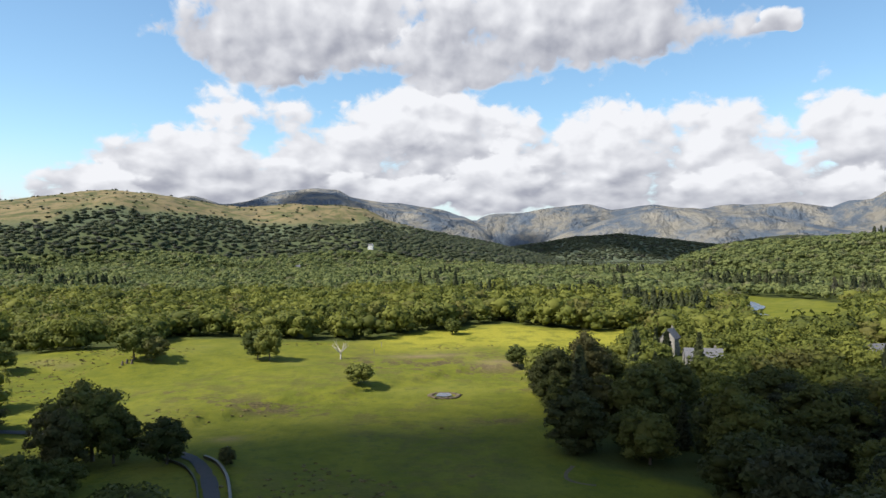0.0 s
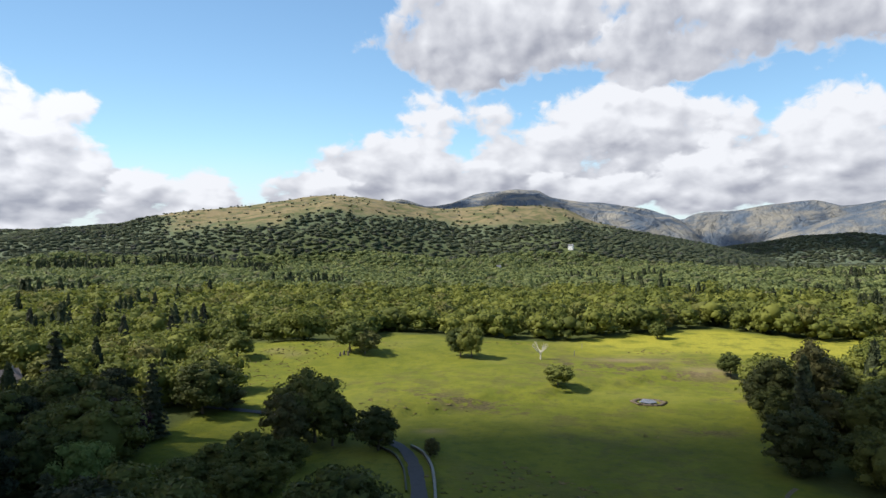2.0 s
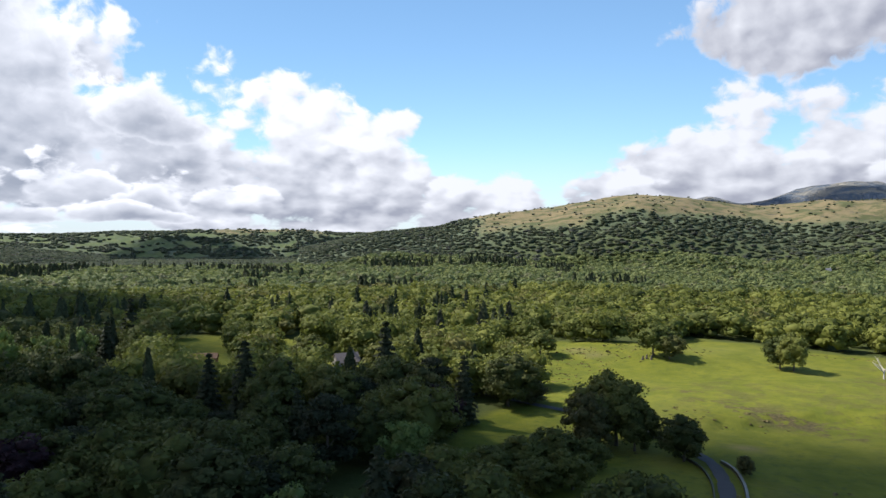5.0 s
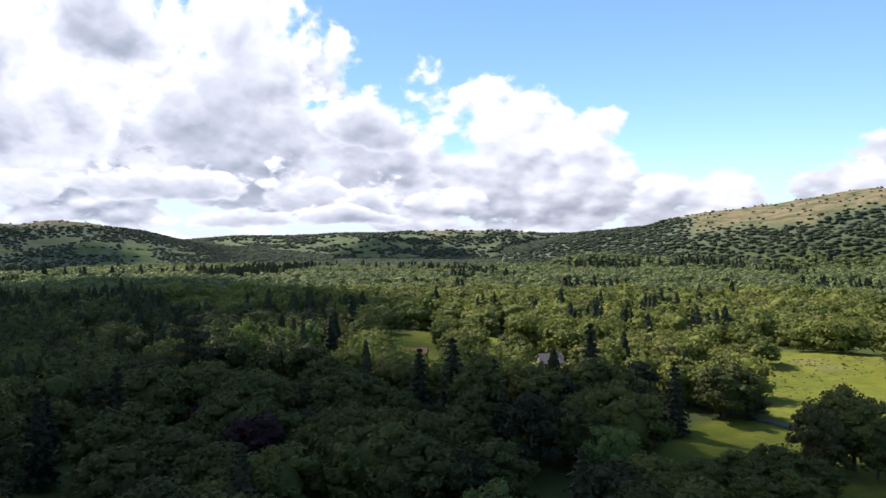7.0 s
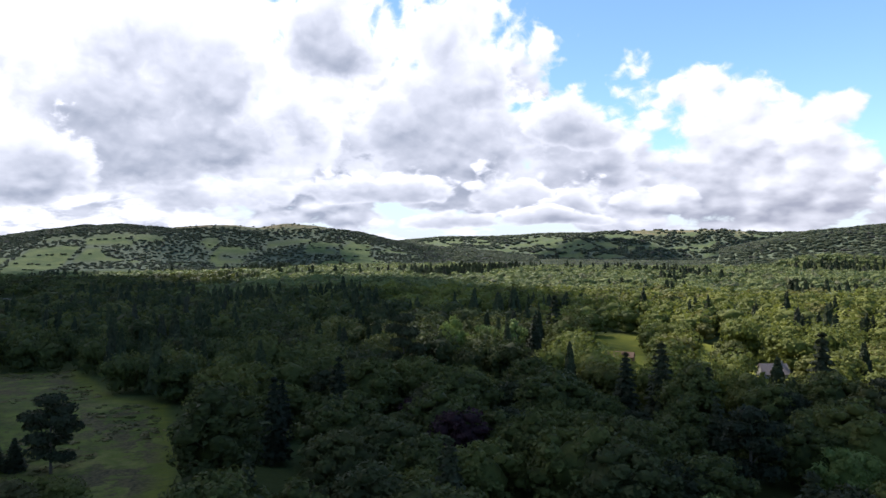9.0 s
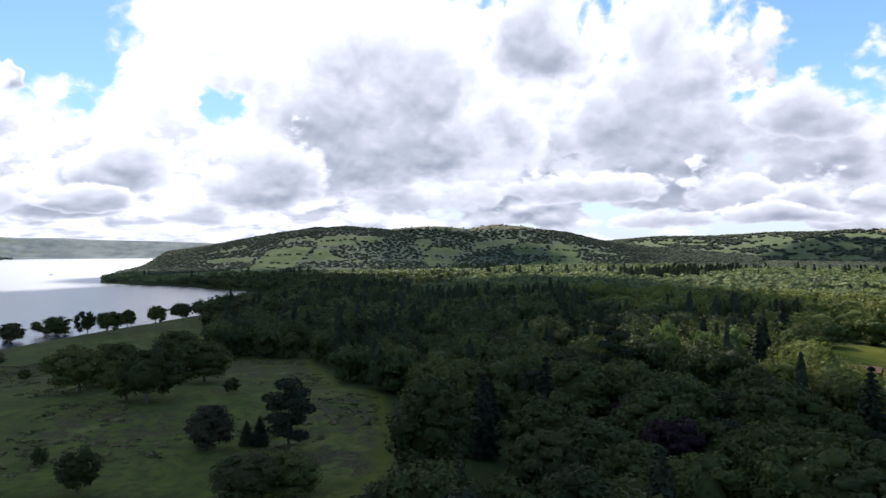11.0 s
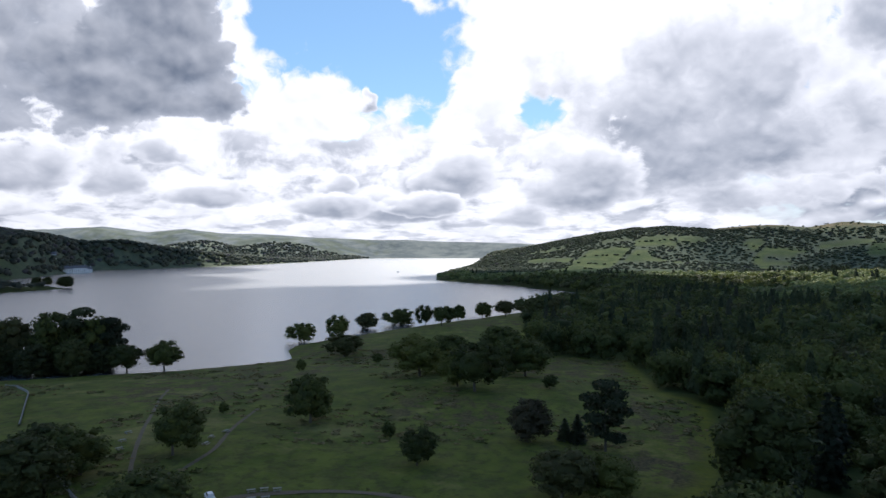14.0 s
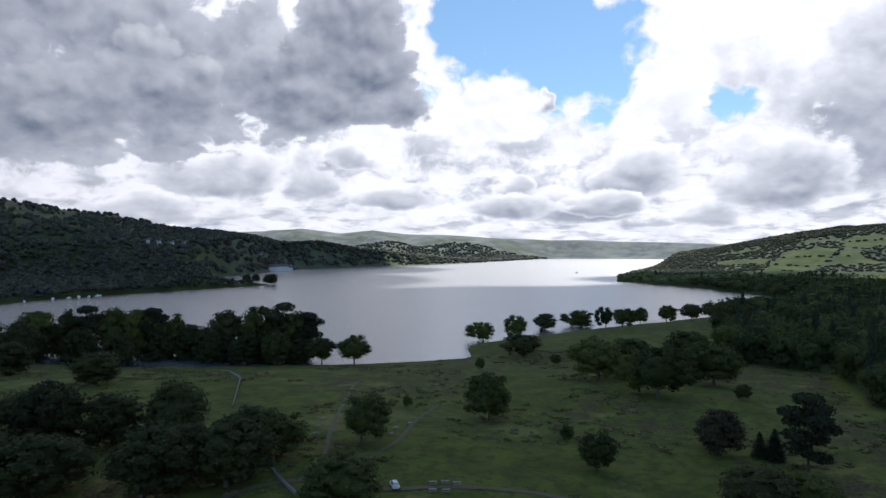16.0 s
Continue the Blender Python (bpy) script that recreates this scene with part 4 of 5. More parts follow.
def woodland(name, x, y, g, shapes, tall, wide, mat, label, tone=None):
    """Many trees in one mesh: crowns of the given shapes set on the ground."""
    vs, fs, tints, base = [], [], [], 0
    z = height(x, y)
    pick = g.integers(0, len(shapes), len(x))
    for s, (v, f) in enumerate(shapes):
        i = np.nonzero(pick == s)[0]
        if not len(i):
            continue
        a = g.uniform(0, 6.28, len(i))
        ca, sa = np.cos(a)[:, None], np.sin(a)[:, None]
        grade = g.uniform(.7, 1.35, len(i))
        w, t = (wide[i] * grade)[:, None], (tall[i] * (0.45 + 0.55 * grade) * (0.75 + 0.5 * fbm(x[i] / 60, y[i] / 60, 61)) * g.uniform(.9, 1.1, len(i)))[:, None]
        vx_ = (v[:, 0] * ca - v[:, 1] * sa) * w + x[i][:, None]
        vy_ = (v[:, 0] * sa + v[:, 1] * ca) * w + y[i][:, None]
        vz_ = v[:, 2] * t + z[i][:, None]
        vs.append(np.stack([vx_, vy_, vz_], -1).reshape(-1, 3))
        fs.append((f[None] + (np.arange(len(i)) * len(v))[:, None, None]).reshape(-1, 3) + base)
        tints.append(np.repeat(g.uniform(0, 1, len(i)) if tone is None else tone[i], len(v)))
        base += len(v) * len(i)
    ob = new(name, arrays_mesh(name, np.concatenate(vs), np.concatenate(fs), mat, tint=np.concatenate(tints)))
    return tagged(ob, label, "woodland", kind="stuff")


def small_crown(g, lobes, blades, leaf=.06, skirt=0):
    """A wide domed crown of a main head, a few shoulders and low skirts."""
    pieces = []
    for i in range(lobes):
        a = i * 2.4 + g.uniform(-.5, .5)
        low = i >= lobes - skirt
        e = 0 if i == 0 else g.uniform(.18, .30)
        c = np.array([math.cos(a) * e, math.sin(a) * e, .62 if i == 0 else (g.uniform(.2, .32) if low else g.uniform(.46, .66))])
        rad = np.array([1, 1, .85]) * (g.uniform(.38, .43) if i == 0 else g.uniform(.19, .26))
        pieces.append(lump(g, c, rad * (.66 if blades > 300 else .76), BALL_1, .36))
        m = blades * 2 // (lobes + 1) if i == 0 else blades // (lobes + 1)
        d = g.normal(0, 1, (m, 3)) + [0, 0, .5]
        d /= np.linalg.norm(d, axis=1, keepdims=True)
        pieces.append(sprays(g, c + d * rad * g.uniform(.78, 1.2, (m, 1)), d, leaf, .45))
    return joined(pieces)


def dome(g):
    v, f = BALL_1
    v = v * (1 + g.uniform(-.22, .22, (len(v), 1)))
    d = g.normal(0, 1, (9, 3)) + [0, 0, 1]
    d /= np.linalg.norm(d, axis=1, keepdims=True)
    return joined([(v * [.5, .5, .6] + [0, 0, .36], f), sprays(g, d * [.47, .47, .55] + [0, 0, .36], d, .15, .8)])


def spire(g, m=90, leaf=.07):
    v, f = tube([(0, 0, .1), (0, 0, .2), (0, 0, .45), (0, 0, .7), (0, 0, 1.0)], [.12, .25, .18, .10, .01], 7)
    v = v * (1 + g.uniform(-.16, .16, (len(v), 1)) * [1, 1, .1])
    t = g.uniform(.15, .95, m)
    a = g.uniform(0, 6.28, m)
    c = np.stack([np.cos(a) * .34 * (1 - t), np.sin(a) * .34 * (1 - t), t], 1)
    return joined([(v, f), sprays(g, c, np.stack([np.cos(a), np.sin(a), np.full(m, .3)], 1), leaf, .5)])


x, y, g = spread(262, 430, 13.8, seed=9, loose=.45)
keep = wooded(x, y, g)
x, y = x[keep], y[keep]
bearing = np.degrees(np.arctan2(-x, y))
# bearings that take the shade-darkened leaf colour
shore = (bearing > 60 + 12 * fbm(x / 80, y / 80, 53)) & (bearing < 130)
m = g.uniform(0, 1, len(x)) > np.where(shore, .2, .07)
woodland("near_shore_wood", x[m & shore], y[m & shore], g, [small_crown(g, 13, 760, .038, 5) for _ in range(5)], np.full((m & shore).sum(), 16.0), np.full((m & shore).sum(), 15.5), SHADED_WOOD_LEAF,
         "mature broadleaf wood behind the lakeside pasture, leaves darkened for shade")
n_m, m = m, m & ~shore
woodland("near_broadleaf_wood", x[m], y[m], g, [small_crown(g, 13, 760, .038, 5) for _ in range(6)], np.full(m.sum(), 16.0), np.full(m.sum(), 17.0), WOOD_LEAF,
         "oak wood in full leaf along the pasture's edge")
m = n_m
woodland("near_conifer_wood", x[~m], y[~m], g, [spire(g, 380, .055) for _ in range(3)], np.full((~m).sum(), 21.0), np.full((~m).sum(), 13.0), WOOD_NEEDLE, "single dark spruces standing over the oaks")
x, y, g = spread(430, 720, 12.3, seed=4)
keep = wooded(x, y, g)
x, y = x[keep], y[keep]
conifer = (fbm(x / 90, y / 90, 51) + g.uniform(-.06, .06, len(x))) > .69
crowns = [small_crown(g, 7, 150, .062, 3) for _ in range(6)]
bearing = np.degrees(np.arctan2(-x, y))
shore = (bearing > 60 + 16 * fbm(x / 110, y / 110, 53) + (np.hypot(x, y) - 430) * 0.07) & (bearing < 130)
conifer |= shore & (g.uniform(0, 1, len(x)) < .22)
m = ~conifer & shore
woodland("shore_wood", x[m], y[m], g, crowns, np.full(m.sum(), 15.0), np.full(m.sum(), 17.0), SHADED_WOOD_LEAF, "mixed wood along the lake shore, leaves darkened for shade")
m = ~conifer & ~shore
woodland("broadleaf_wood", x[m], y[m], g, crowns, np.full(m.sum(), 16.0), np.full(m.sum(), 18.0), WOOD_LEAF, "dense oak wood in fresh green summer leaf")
woodland("conifer_wood", x[conifer], y[conifer], g, [spire(g) for _ in range(3)], np.full(conifer.sum(), 20.0), np.full(conifer.sum(), 13.0), WOOD_NEEDLE,
         "scattered dark conifers among the broadleaf wood")
x, y, g = spread(720, 1500, 13.2, seed=5)
keep = wooded(x, y, g)
x, y = x[keep], y[keep]
conifer = (fbm(x / 140, y / 140, 52) + g.uniform(-.06, .06, len(x))) > .69
bearing = np.degrees(np.arctan2(-x, y))
shore = (bearing > 84 + 14 * fbm(x / 150, y / 150, 53)) & (bearing < 130) & (np.hypot(x, y) < 1250)
m = ~conifer & shore
woodland("point_wood", x[m], y[m], g, [small_crown(g, 1, 30, .12) for _ in range(4)], np.full(m.sum(), 13.0), np.full(m.sum(), 16.5), SHADED_WOOD_LEAF, "wood on the low point by the lake, leaves darkened for shade")
m = ~conifer & (bearing > 136)
woodland("lake_foot_wood", x[m], y[m], g, [small_crown(g, 2, 30, .11) for _ in range(4)], np.full(m.sum(), 12.0), np.full(m.sum(), 15.5), EAST_SHADE_LEAF, "woods at the foot of the eastern hill, leaves darkened for shade")
m = ~conifer & ~shore & (bearing <= 136)
woodland("distant_wood", x[m], y[m], g, [small_crown(g, 2, 24, .11) for _ in range(6)], np.full(m.sum(), 11.5), np.full(m.sum(), 15.5), VALLEY_HAZE_LEAF, "wooded valley floor of mixed green crowns")
woodland("distant_conifers", x[conifer], y[conifer], g, [spire(g, 40, .10)], np.full(conifer.sum(), 18.0), np.full(conifer.sum(), 14.0), WOOD_NEEDLE, "dark conifer stands in the valley")


def in_sight(x, y, spare=14):
    """False for the far sides of hills."""
    z, hidden = height(x, y) + spare, np.zeros(len(x), bool)
    for f in np.linspace(.5, .97, 11):
        hidden |= height(x * f, y * f) > 65 + (z - 65) * f
    return ~hidden


x, y, g = spread(1500, 2750, 13.2, seed=6)
keep = in_sight(x, y)
x, y = x[keep], y[keep]
keep = wooded(x, y, g)
x, y = x[keep], y[keep]
bearing, bare = np.degrees(np.arctan2(-x, y)), bareness(x, y, height(x, y))
m = bearing > 136
woodland("eastern_wood", x[m], y[m], g, [dome(g) for _ in range(4)], 10.0 - 4 * bare[m], 15.0 - 7 * bare[m], EAST_SHADE_LEAF, "brown-green woods on the eastern hillside, leaves darkened for shade")
x, y, bare = x[~m], y[~m], bare[~m]
woodland("hillside_wood", x, y, g, [dome(g) for _ in range(6)], 4.6 - 1.5 * bare - 1.2 * farmland(x, y, True), 14.5 - 7 * bare - 4 * farmland(x, y, True), HILL_HAZE_LEAF, "hazy green woods on the hillsides")

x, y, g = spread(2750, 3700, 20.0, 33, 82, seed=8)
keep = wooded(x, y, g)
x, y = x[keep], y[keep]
woodland("ridge_wood", x, y, g, [dome(g) for _ in range(4)], np.full(len(x), 8.0), np.full(len(x), 20.0), HILL_HAZE_LEAF, "plantations along the low western ridge, tinted with haze")

x, y, g = spread(1900, 4200, 18.0, 119, 150, seed=12)
keep = wooded(x, y, g) & in_sight(x, y)
x, y = x[keep], y[keep]
woodland("far_shore_wood", x, y, g, [dome(g) for _ in range(4)], np.full(len(x), 9.0), np.full(len(x), 18.0), FAR_HAZE_LEAF, "hazy woods along the far lake shore")

# ---------------------------------------------------------------- unseen clouds added to shade the drone's surroundings
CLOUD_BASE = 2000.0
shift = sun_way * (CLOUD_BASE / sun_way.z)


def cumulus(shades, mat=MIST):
    """An unseen flat-based cloud added so that its shade falls on the given round places: bearing, distance, radius."""
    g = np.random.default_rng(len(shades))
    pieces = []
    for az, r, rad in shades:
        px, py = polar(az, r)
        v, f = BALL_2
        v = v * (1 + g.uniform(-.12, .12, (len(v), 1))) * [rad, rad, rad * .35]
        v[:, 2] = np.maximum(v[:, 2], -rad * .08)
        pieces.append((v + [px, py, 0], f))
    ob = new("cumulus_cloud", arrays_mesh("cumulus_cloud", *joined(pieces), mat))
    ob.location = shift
    return tagged(ob, "unseen flat-based cloud added overhead to shade the land", "cloud", kind="structure")


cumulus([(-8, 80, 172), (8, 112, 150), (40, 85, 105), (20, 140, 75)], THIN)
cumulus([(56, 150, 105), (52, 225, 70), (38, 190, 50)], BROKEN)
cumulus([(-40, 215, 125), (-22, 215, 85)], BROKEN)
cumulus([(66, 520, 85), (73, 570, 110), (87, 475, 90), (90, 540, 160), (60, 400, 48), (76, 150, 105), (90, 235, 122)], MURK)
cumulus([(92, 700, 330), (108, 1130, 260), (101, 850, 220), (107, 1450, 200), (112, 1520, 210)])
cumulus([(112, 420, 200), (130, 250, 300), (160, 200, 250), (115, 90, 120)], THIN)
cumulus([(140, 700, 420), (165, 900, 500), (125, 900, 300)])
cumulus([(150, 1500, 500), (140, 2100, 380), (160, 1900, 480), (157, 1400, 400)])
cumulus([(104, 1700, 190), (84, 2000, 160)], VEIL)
# light cover added to soften the sun's contrast on the western hill
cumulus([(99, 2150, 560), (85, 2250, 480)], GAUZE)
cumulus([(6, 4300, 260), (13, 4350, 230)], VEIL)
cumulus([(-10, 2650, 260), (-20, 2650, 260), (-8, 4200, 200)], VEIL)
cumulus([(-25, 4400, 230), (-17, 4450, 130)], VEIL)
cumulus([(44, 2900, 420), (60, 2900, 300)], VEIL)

# ---------------------------------------------------------------- built things
def surface(name, a, b, scale=2.0, rough=0.85, bump=0.3, metal=0.0):
    m, k = material(name)
    where = k.add("ShaderNodeNewGeometry").outputs["Position"]
    big, small = k.noise(where, scale * 0.25, 4), k.noise(where, scale * 2.5, 5, 0.65)
    c = k.mix(k.step(small, 0.3, 0.7), a, b)
    c = k.mix(k.math("MULTIPLY", k.step(big, 0.45, 0.75), 0.35), c, tuple(q * 0.6 for q in a))
    finish(k, principled(k, c, rough, metal, bump=small, strength=bump, distance=0.05))
    return m


ASPHALT = surface("asphalt", (0.045, 0.045, 0.05), (0.07, 0.07, 0.075))
TRACK = surface("earth_track", (0.085, 0.068, 0.042), (0.150, 0.116, 0.076), 1.0)
STONE = surface("limestone_wall", (0.16, 0.155, 0.14), (0.28, 0.265, 0.24), 3.0, bump=0.8)
# dark green-grey for the wall that stands in for a hedge
HEDGE_DARK = surface("hedge_dark", (0.045, 0.050, 0.030), (0.10, 0.10, 0.07), 3.0, bump=0.8)
SLATE = surface("slate_roof", (0.10, 0.10, 0.115), (0.18, 0.18, 0.195), 4.0)
RENDER_WHITE = surface("white_render", (0.72, 0.71, 0.68), (0.82, 0.81, 0.78), 1.0)
RUBBLE = surface("grey_rubble_wall", (0.20, 0.19, 0.18), (0.34, 0.32, 0.29), 3.0, bump=0.8)
PINK_ROOF = surface("weathered_tile_roof", (0.20, 0.15, 0.135), (0.31, 0.25, 0.225), 4.0)
BROWN_ROOF = surface("brown_shingle_roof", (0.13, 0.075, 0.045), (0.22, 0.13, 0.08), 4.0)
TIMBER = surface("grey_timber", (0.20, 0.17, 0.13), (0.34, 0.30, 0.25), 5.0)
PALE_TIMBER = surface("bleached_timber", (0.20, 0.185, 0.16), (0.32, 0.30, 0.26), 5.0)
PAINT_WHITE = surface("white_paint", (0.70, 0.70, 0.69), (0.80, 0.80, 0.79), 1.0, 0.4, 0.05)
RUBBER = surface("black_rubber", (0.015, 0.015, 0.016), (0.03, 0.03, 0.03), 5.0)
GLASS, k = material("window_glass")
finish(k, principled(k, (0.02, 0.025, 0.03), 0.06, spec=0.6))
RUSH, k = material("rush_tussock")
own = k.add("ShaderNodeAttribute", attribute_name="tint").outputs["Fac"]
finish(k, principled(k, k.mix(own, (0.09, 0.09, 0.03), (0.21, 0.16, 0.075)), 0.9, spec=0.1))


def box(lo, hi, bevel=0.0):
    bm = bmesh.new()
    bmesh.ops.create_cube(bm, size=1)
    for v in bm.verts:
        v.co = Vector([lo[i] + (v.co[i] + 0.5) * (hi[i] - lo[i]) for i in range(3)])
    if bevel:
        bmesh.ops.bevel(bm, geom=list(bm.edges), offset=bevel, segments=2, affect="EDGES")
    return bm


def piece(name, bm, mat, parent, label=""):
    me = bpy.data.meshes.new(name)
    bm.to_mesh(me)
    bm.free()
    me.materials.append(mat)
    return part(name, me, parent, label)


def ribbon(name, points, width, mat, label, category, lift=0.12, thick=0.0, kind="structure"):
    """A strip laid on the ground along points of bearing and distance; with thick, a wall of that height."""
    p = outline(points)
    step = np.concatenate([[0], np.cumsum(np.hypot(*np.diff(p, axis=0).T))])
    s = np.linspace(0, step[-1], max(6, int(step[-1] / 2.0)))
    # a smooth line through the points
    cx, cy = (np.interp(s, step, p[:, i]) for i in range(2))
    for _ in range(6):
        cx[1:-1], cy[1:-1] = (cx[:-2] + 2 * cx[1:-1] + cx[2:]) / 4, (cy[:-2] + 2 * cy[1:-1] + cy[2:]) / 4
    tx, ty = np.gradient(cx), np.gradient(cy)
    ln = np.hypot(tx, ty)
    nx, ny = -ty / ln, tx / ln
    across = np.linspace(-.5, .5, 5) * width
    jig = (fbm(s / 3, s * 0, 17) - .5) * (0.25 * width if not thick else 0.05)
    rows = [np.stack([cx + nx * (a + jig * np.sign(a)), cy + ny * (a + jig * np.sign(a))], 1) for a in across]
    grid = np.stack(rows, 1)
    z = height(grid[..., 0], grid[..., 1])
    z = z.max(1, keepdims=True) * .6 + z * .4 + lift
    v = [np.concatenate([grid, z[..., None]], -1).reshape(-1, 3)]
    m, w = len(s), 5
    i, j = np.meshgrid(np.arange(m - 1), np.arange(w - 1), indexing="ij")
    i, j = i.ravel(), j.ravel()
    f = [np.stack([i * w + j, (i + 1) * w + j, (i + 1) * w + j + 1, i * w + j + 1], 1)]
    if thick:
        top = v[0].copy()
        top[:, 2] += thick + np.repeat((fbm(s / 1.5, s * 0, 19) - .5) * .25 * thick, w)
        f.append(f[0] + len(top))
        v = [v[0] - [0, 0, .5], top]
        for edge in (0, w - 1):
            k_ = np.arange(m - 1)
            f.append(np.stack([k_ * w + edge, (k_ + 1) * w + edge, (k_ + 1) * w + edge + m * w, k_ * w + edge + m * w], 1))
    q = np.concatenate(f)
    tri = np.concatenate([q[:, [0, 1, 2]], q[:, [0, 2, 3]]])
    ob = new(name, arrays_mesh(name, np.concatenate(v), tri, mat))
    return tagged(ob, label, category, kind=kind)


ribbon("road", [(17.6, 120), (18.2, 173), (18.5, 190), (19.4, 206), (21.5, 222), (25, 243), (29.7, 261), (32.5, 270), (36, 284), (40, 300)], 3.6, ASPHALT,
       "narrow grey asphalt lane curving past the oaks", "road", 0.16)
ribbon("roadside_wall", [(16.7, 150), (16.9, 176), (17.1, 188), (17.8, 201), (18.8, 207)], 0.7, STONE, "low pale stone wall beside the lane", "wall", 0.0, 0.9, "")
# low dark wall shape added in place of the lane's hedge
ribbon("field_wall", [(19.2, 170), (19.4, 188), (20.2, 201), (22, 212)], 0.45, HEDGE_DARK, "low dark wall standing in for the hedge along the lane", "wall", 0.0, 0.7, "")
ribbon("river_bend", [(-23.4, 760), (-24.2, 701), (-23.2, 670), (-24.6, 640)], 14, WATER, "dark bend of river beside the far field", "river", 0.5)
ribbon("drive", [(88, 150), (85.1, 165), (83.3, 181), (81.2, 197), (79, 206)], 4.6, TRACK, "worn gravel drive between the trees", "road", 0.14)
ribbon("meadow_track", [(137.4, 300), (138, 276), (139.1, 225), (139.7, 198), (140.1, 181), (140, 168)], 1.1, TRACK, "pale earth track across the lakeside meadow", "path", 0.10)
ribbon("lower_track", [(130.8, 245), (131.4, 234), (132.7, 215), (134.1, 190), (136.6, 176)], 1.2, TRACK, "trodden earth path in the rough grass", "path", 0.10)
ribbon("camp_lane", [(150, 152), (148.1, 159), (145.6, 164), (142.1, 166), (138, 160), (134.8, 155), (131.6, 158), (125.1, 158), (121, 156), (116, 150)], 2.0, TRACK,
       "narrow gravel lane through the meadow", "path", 0.10)
ribbon("upper_meadow_wall", [(148, 372), (146.6, 312), (147.2, 248)], 0.4, STONE, "pale dry stone wall crossing the meadow", "wall", 0.0, 0.8, "")
ribbon("lower_meadow_wall", [(145.3, 193), (143.8, 168), (142.3, 156)], 0.38, STONE, "pale dry stone wall below the trees", "wall", 0.0, 0.8, "")
ribbon("bank_path", [(-10.6, 196), (-9.9, 189), (-9.7, 183), (-10.6, 180), (-12.4, 180)], 1.2, TRACK, "curved earth path by the wood", "path", 0.08)
ribbon("grass_terrace", [(66, 296), (70, 300), (75, 312), (79, 300)], 5, TRACK, "brown earth bank in the clearing", "path", 0.1)

# the pond
pond = outline([(0.6, 283), (-0.2, 281), (-0.8, 284), (-0.5, 288.5), (0.3, 289)])
pz = float(height(*polar(0.0, 286.0)))
v = np.column_stack([pond, np.full(len(pond), pz + 0.55)])
v = np.concatenate([v, [[*pond.mean(0), pz + 0.55]]])
tagged(new("pond", arrays_mesh("pond", v, [(q, (q + 1) % len(pond), len(pond)) for q in range(len(pond))], WATER)), "small pond shining in the pasture", "pond", kind="structure")
rng5 = np.random.default_rng(5)
bank_v, bank_f = [], []
for q in range(40):
    t = q / 40 * 2 * math.pi
    c = pond.mean(0)
    e = 1.25 + rng5.uniform(-.1, .1)
    bank_v.append(lump(rng5, np.array([c[0] + math.cos(t) * 4.6 * e, c[1] + math.sin(t) * 4.2 * e, pz + .18]), np.array([1.1, 1.0, .42]), BALL_1, .35))
tagged(new("pond_bank", arrays_mesh("pond_bank", *joined(bank_v), TRACK)), "trodden muddy bank round the pond", "bank", kind="stuff")


def house(name, label, az, r, size, turn, wall, roof, ranks=2, per_rank=4, chimneys=1, sink=0.0):
    """A gabled house: size is length, depth, eaves height and ridge height."""
    x, y = (float(q) for q in polar(az, r))
    L, D, E, R = size
    root = new(name)
    root.matrix_basis = pose(x, y, float(height(x, y)) - sink, 0, 0, az + turn)
    tagged(root, label, "house")
    bm = box((-L / 2, -D / 2, -1.5), (L / 2, D / 2, E))
    piece("wall", bm, wall, root)
    for s in (-1, 1):
        bm = bmesh.new()
        a = [bm.verts.new((s * L / 2 + dx, dy, z)) for dx in (0, -s * .3) for dy, z in ((-D / 2, E), (D / 2, E), (0, R))]
        for f in ((0, 1, 2), (5, 4, 3), (0, 3, 4, 1), (1, 4, 5, 2), (2, 5, 3, 0)):
            bm.faces.new([a[q] for q in f])
        piece("gable", bm, wall, root)
        bm = bmesh.new()
        o = 0.35
        slope = (R - E) / (D / 2)
        pts = [(-L / 2 - o, s * (D / 2 + o), E - o * slope), (L / 2 + o, s * (D / 2 + o), E - o * slope), (L / 2 + o, 0, R + .02), (-L / 2 - o, 0, R + .02)]
        lo, hi = [bm.verts.new(q) for q in pts], [bm.verts.new((q[0], q[1], q[2] + .22)) for q in pts]
        bm.faces.new(lo[::-1]), bm.faces.new(hi)
        for q in range(4):
            bm.faces.new((lo[q], lo[(q + 1) % 4], hi[(q + 1) % 4], hi[q]))
        piece("roof", bm, roof, root)
    for c in range(chimneys):
        cx = L * (.32 if c == 0 else -.32)
        stack = piece("chimney", box((cx - .45, -.4, R - .7), (cx + .45, .4, R + 1.3), .04), wall, root)
        piece("chimney_pot", box((cx - .18, -.18, R + 1.3), (cx + .18, .18, R + 1.75), .05), PINK_ROOF, stack)
    for k_ in range(ranks):
        z = 1.0 + k_ * 2.6
        if z + 1.4 > E:
            break
        for q in range(per_rank):
            cx = -L / 2 + L * (q + .5) / per_rank
            for s in (-1, 1):
                w = piece("window", box((cx - .55, min(s * D / 2, s * (D / 2 + .06)), z), (cx + .55, max(s * D / 2, s * (D / 2 + .06)), z + 1.3)), PAINT_WHITE, root)
                piece("pane", box((cx - .44, min(s * (D / 2 + .05), s * (D / 2 + .08)), z + .1), (cx + .44, max(s * (D / 2 + .05), s * (D / 2 + .08)), z + 1.2)), GLASS, w)
    return root


# houses among the trees
house("stone_house", "grey stone house with a steep slate gable among trees", -18.0, 405, (9, 8, 9.5, 14.5), 70, RUBBLE, SLATE, 3, 2)
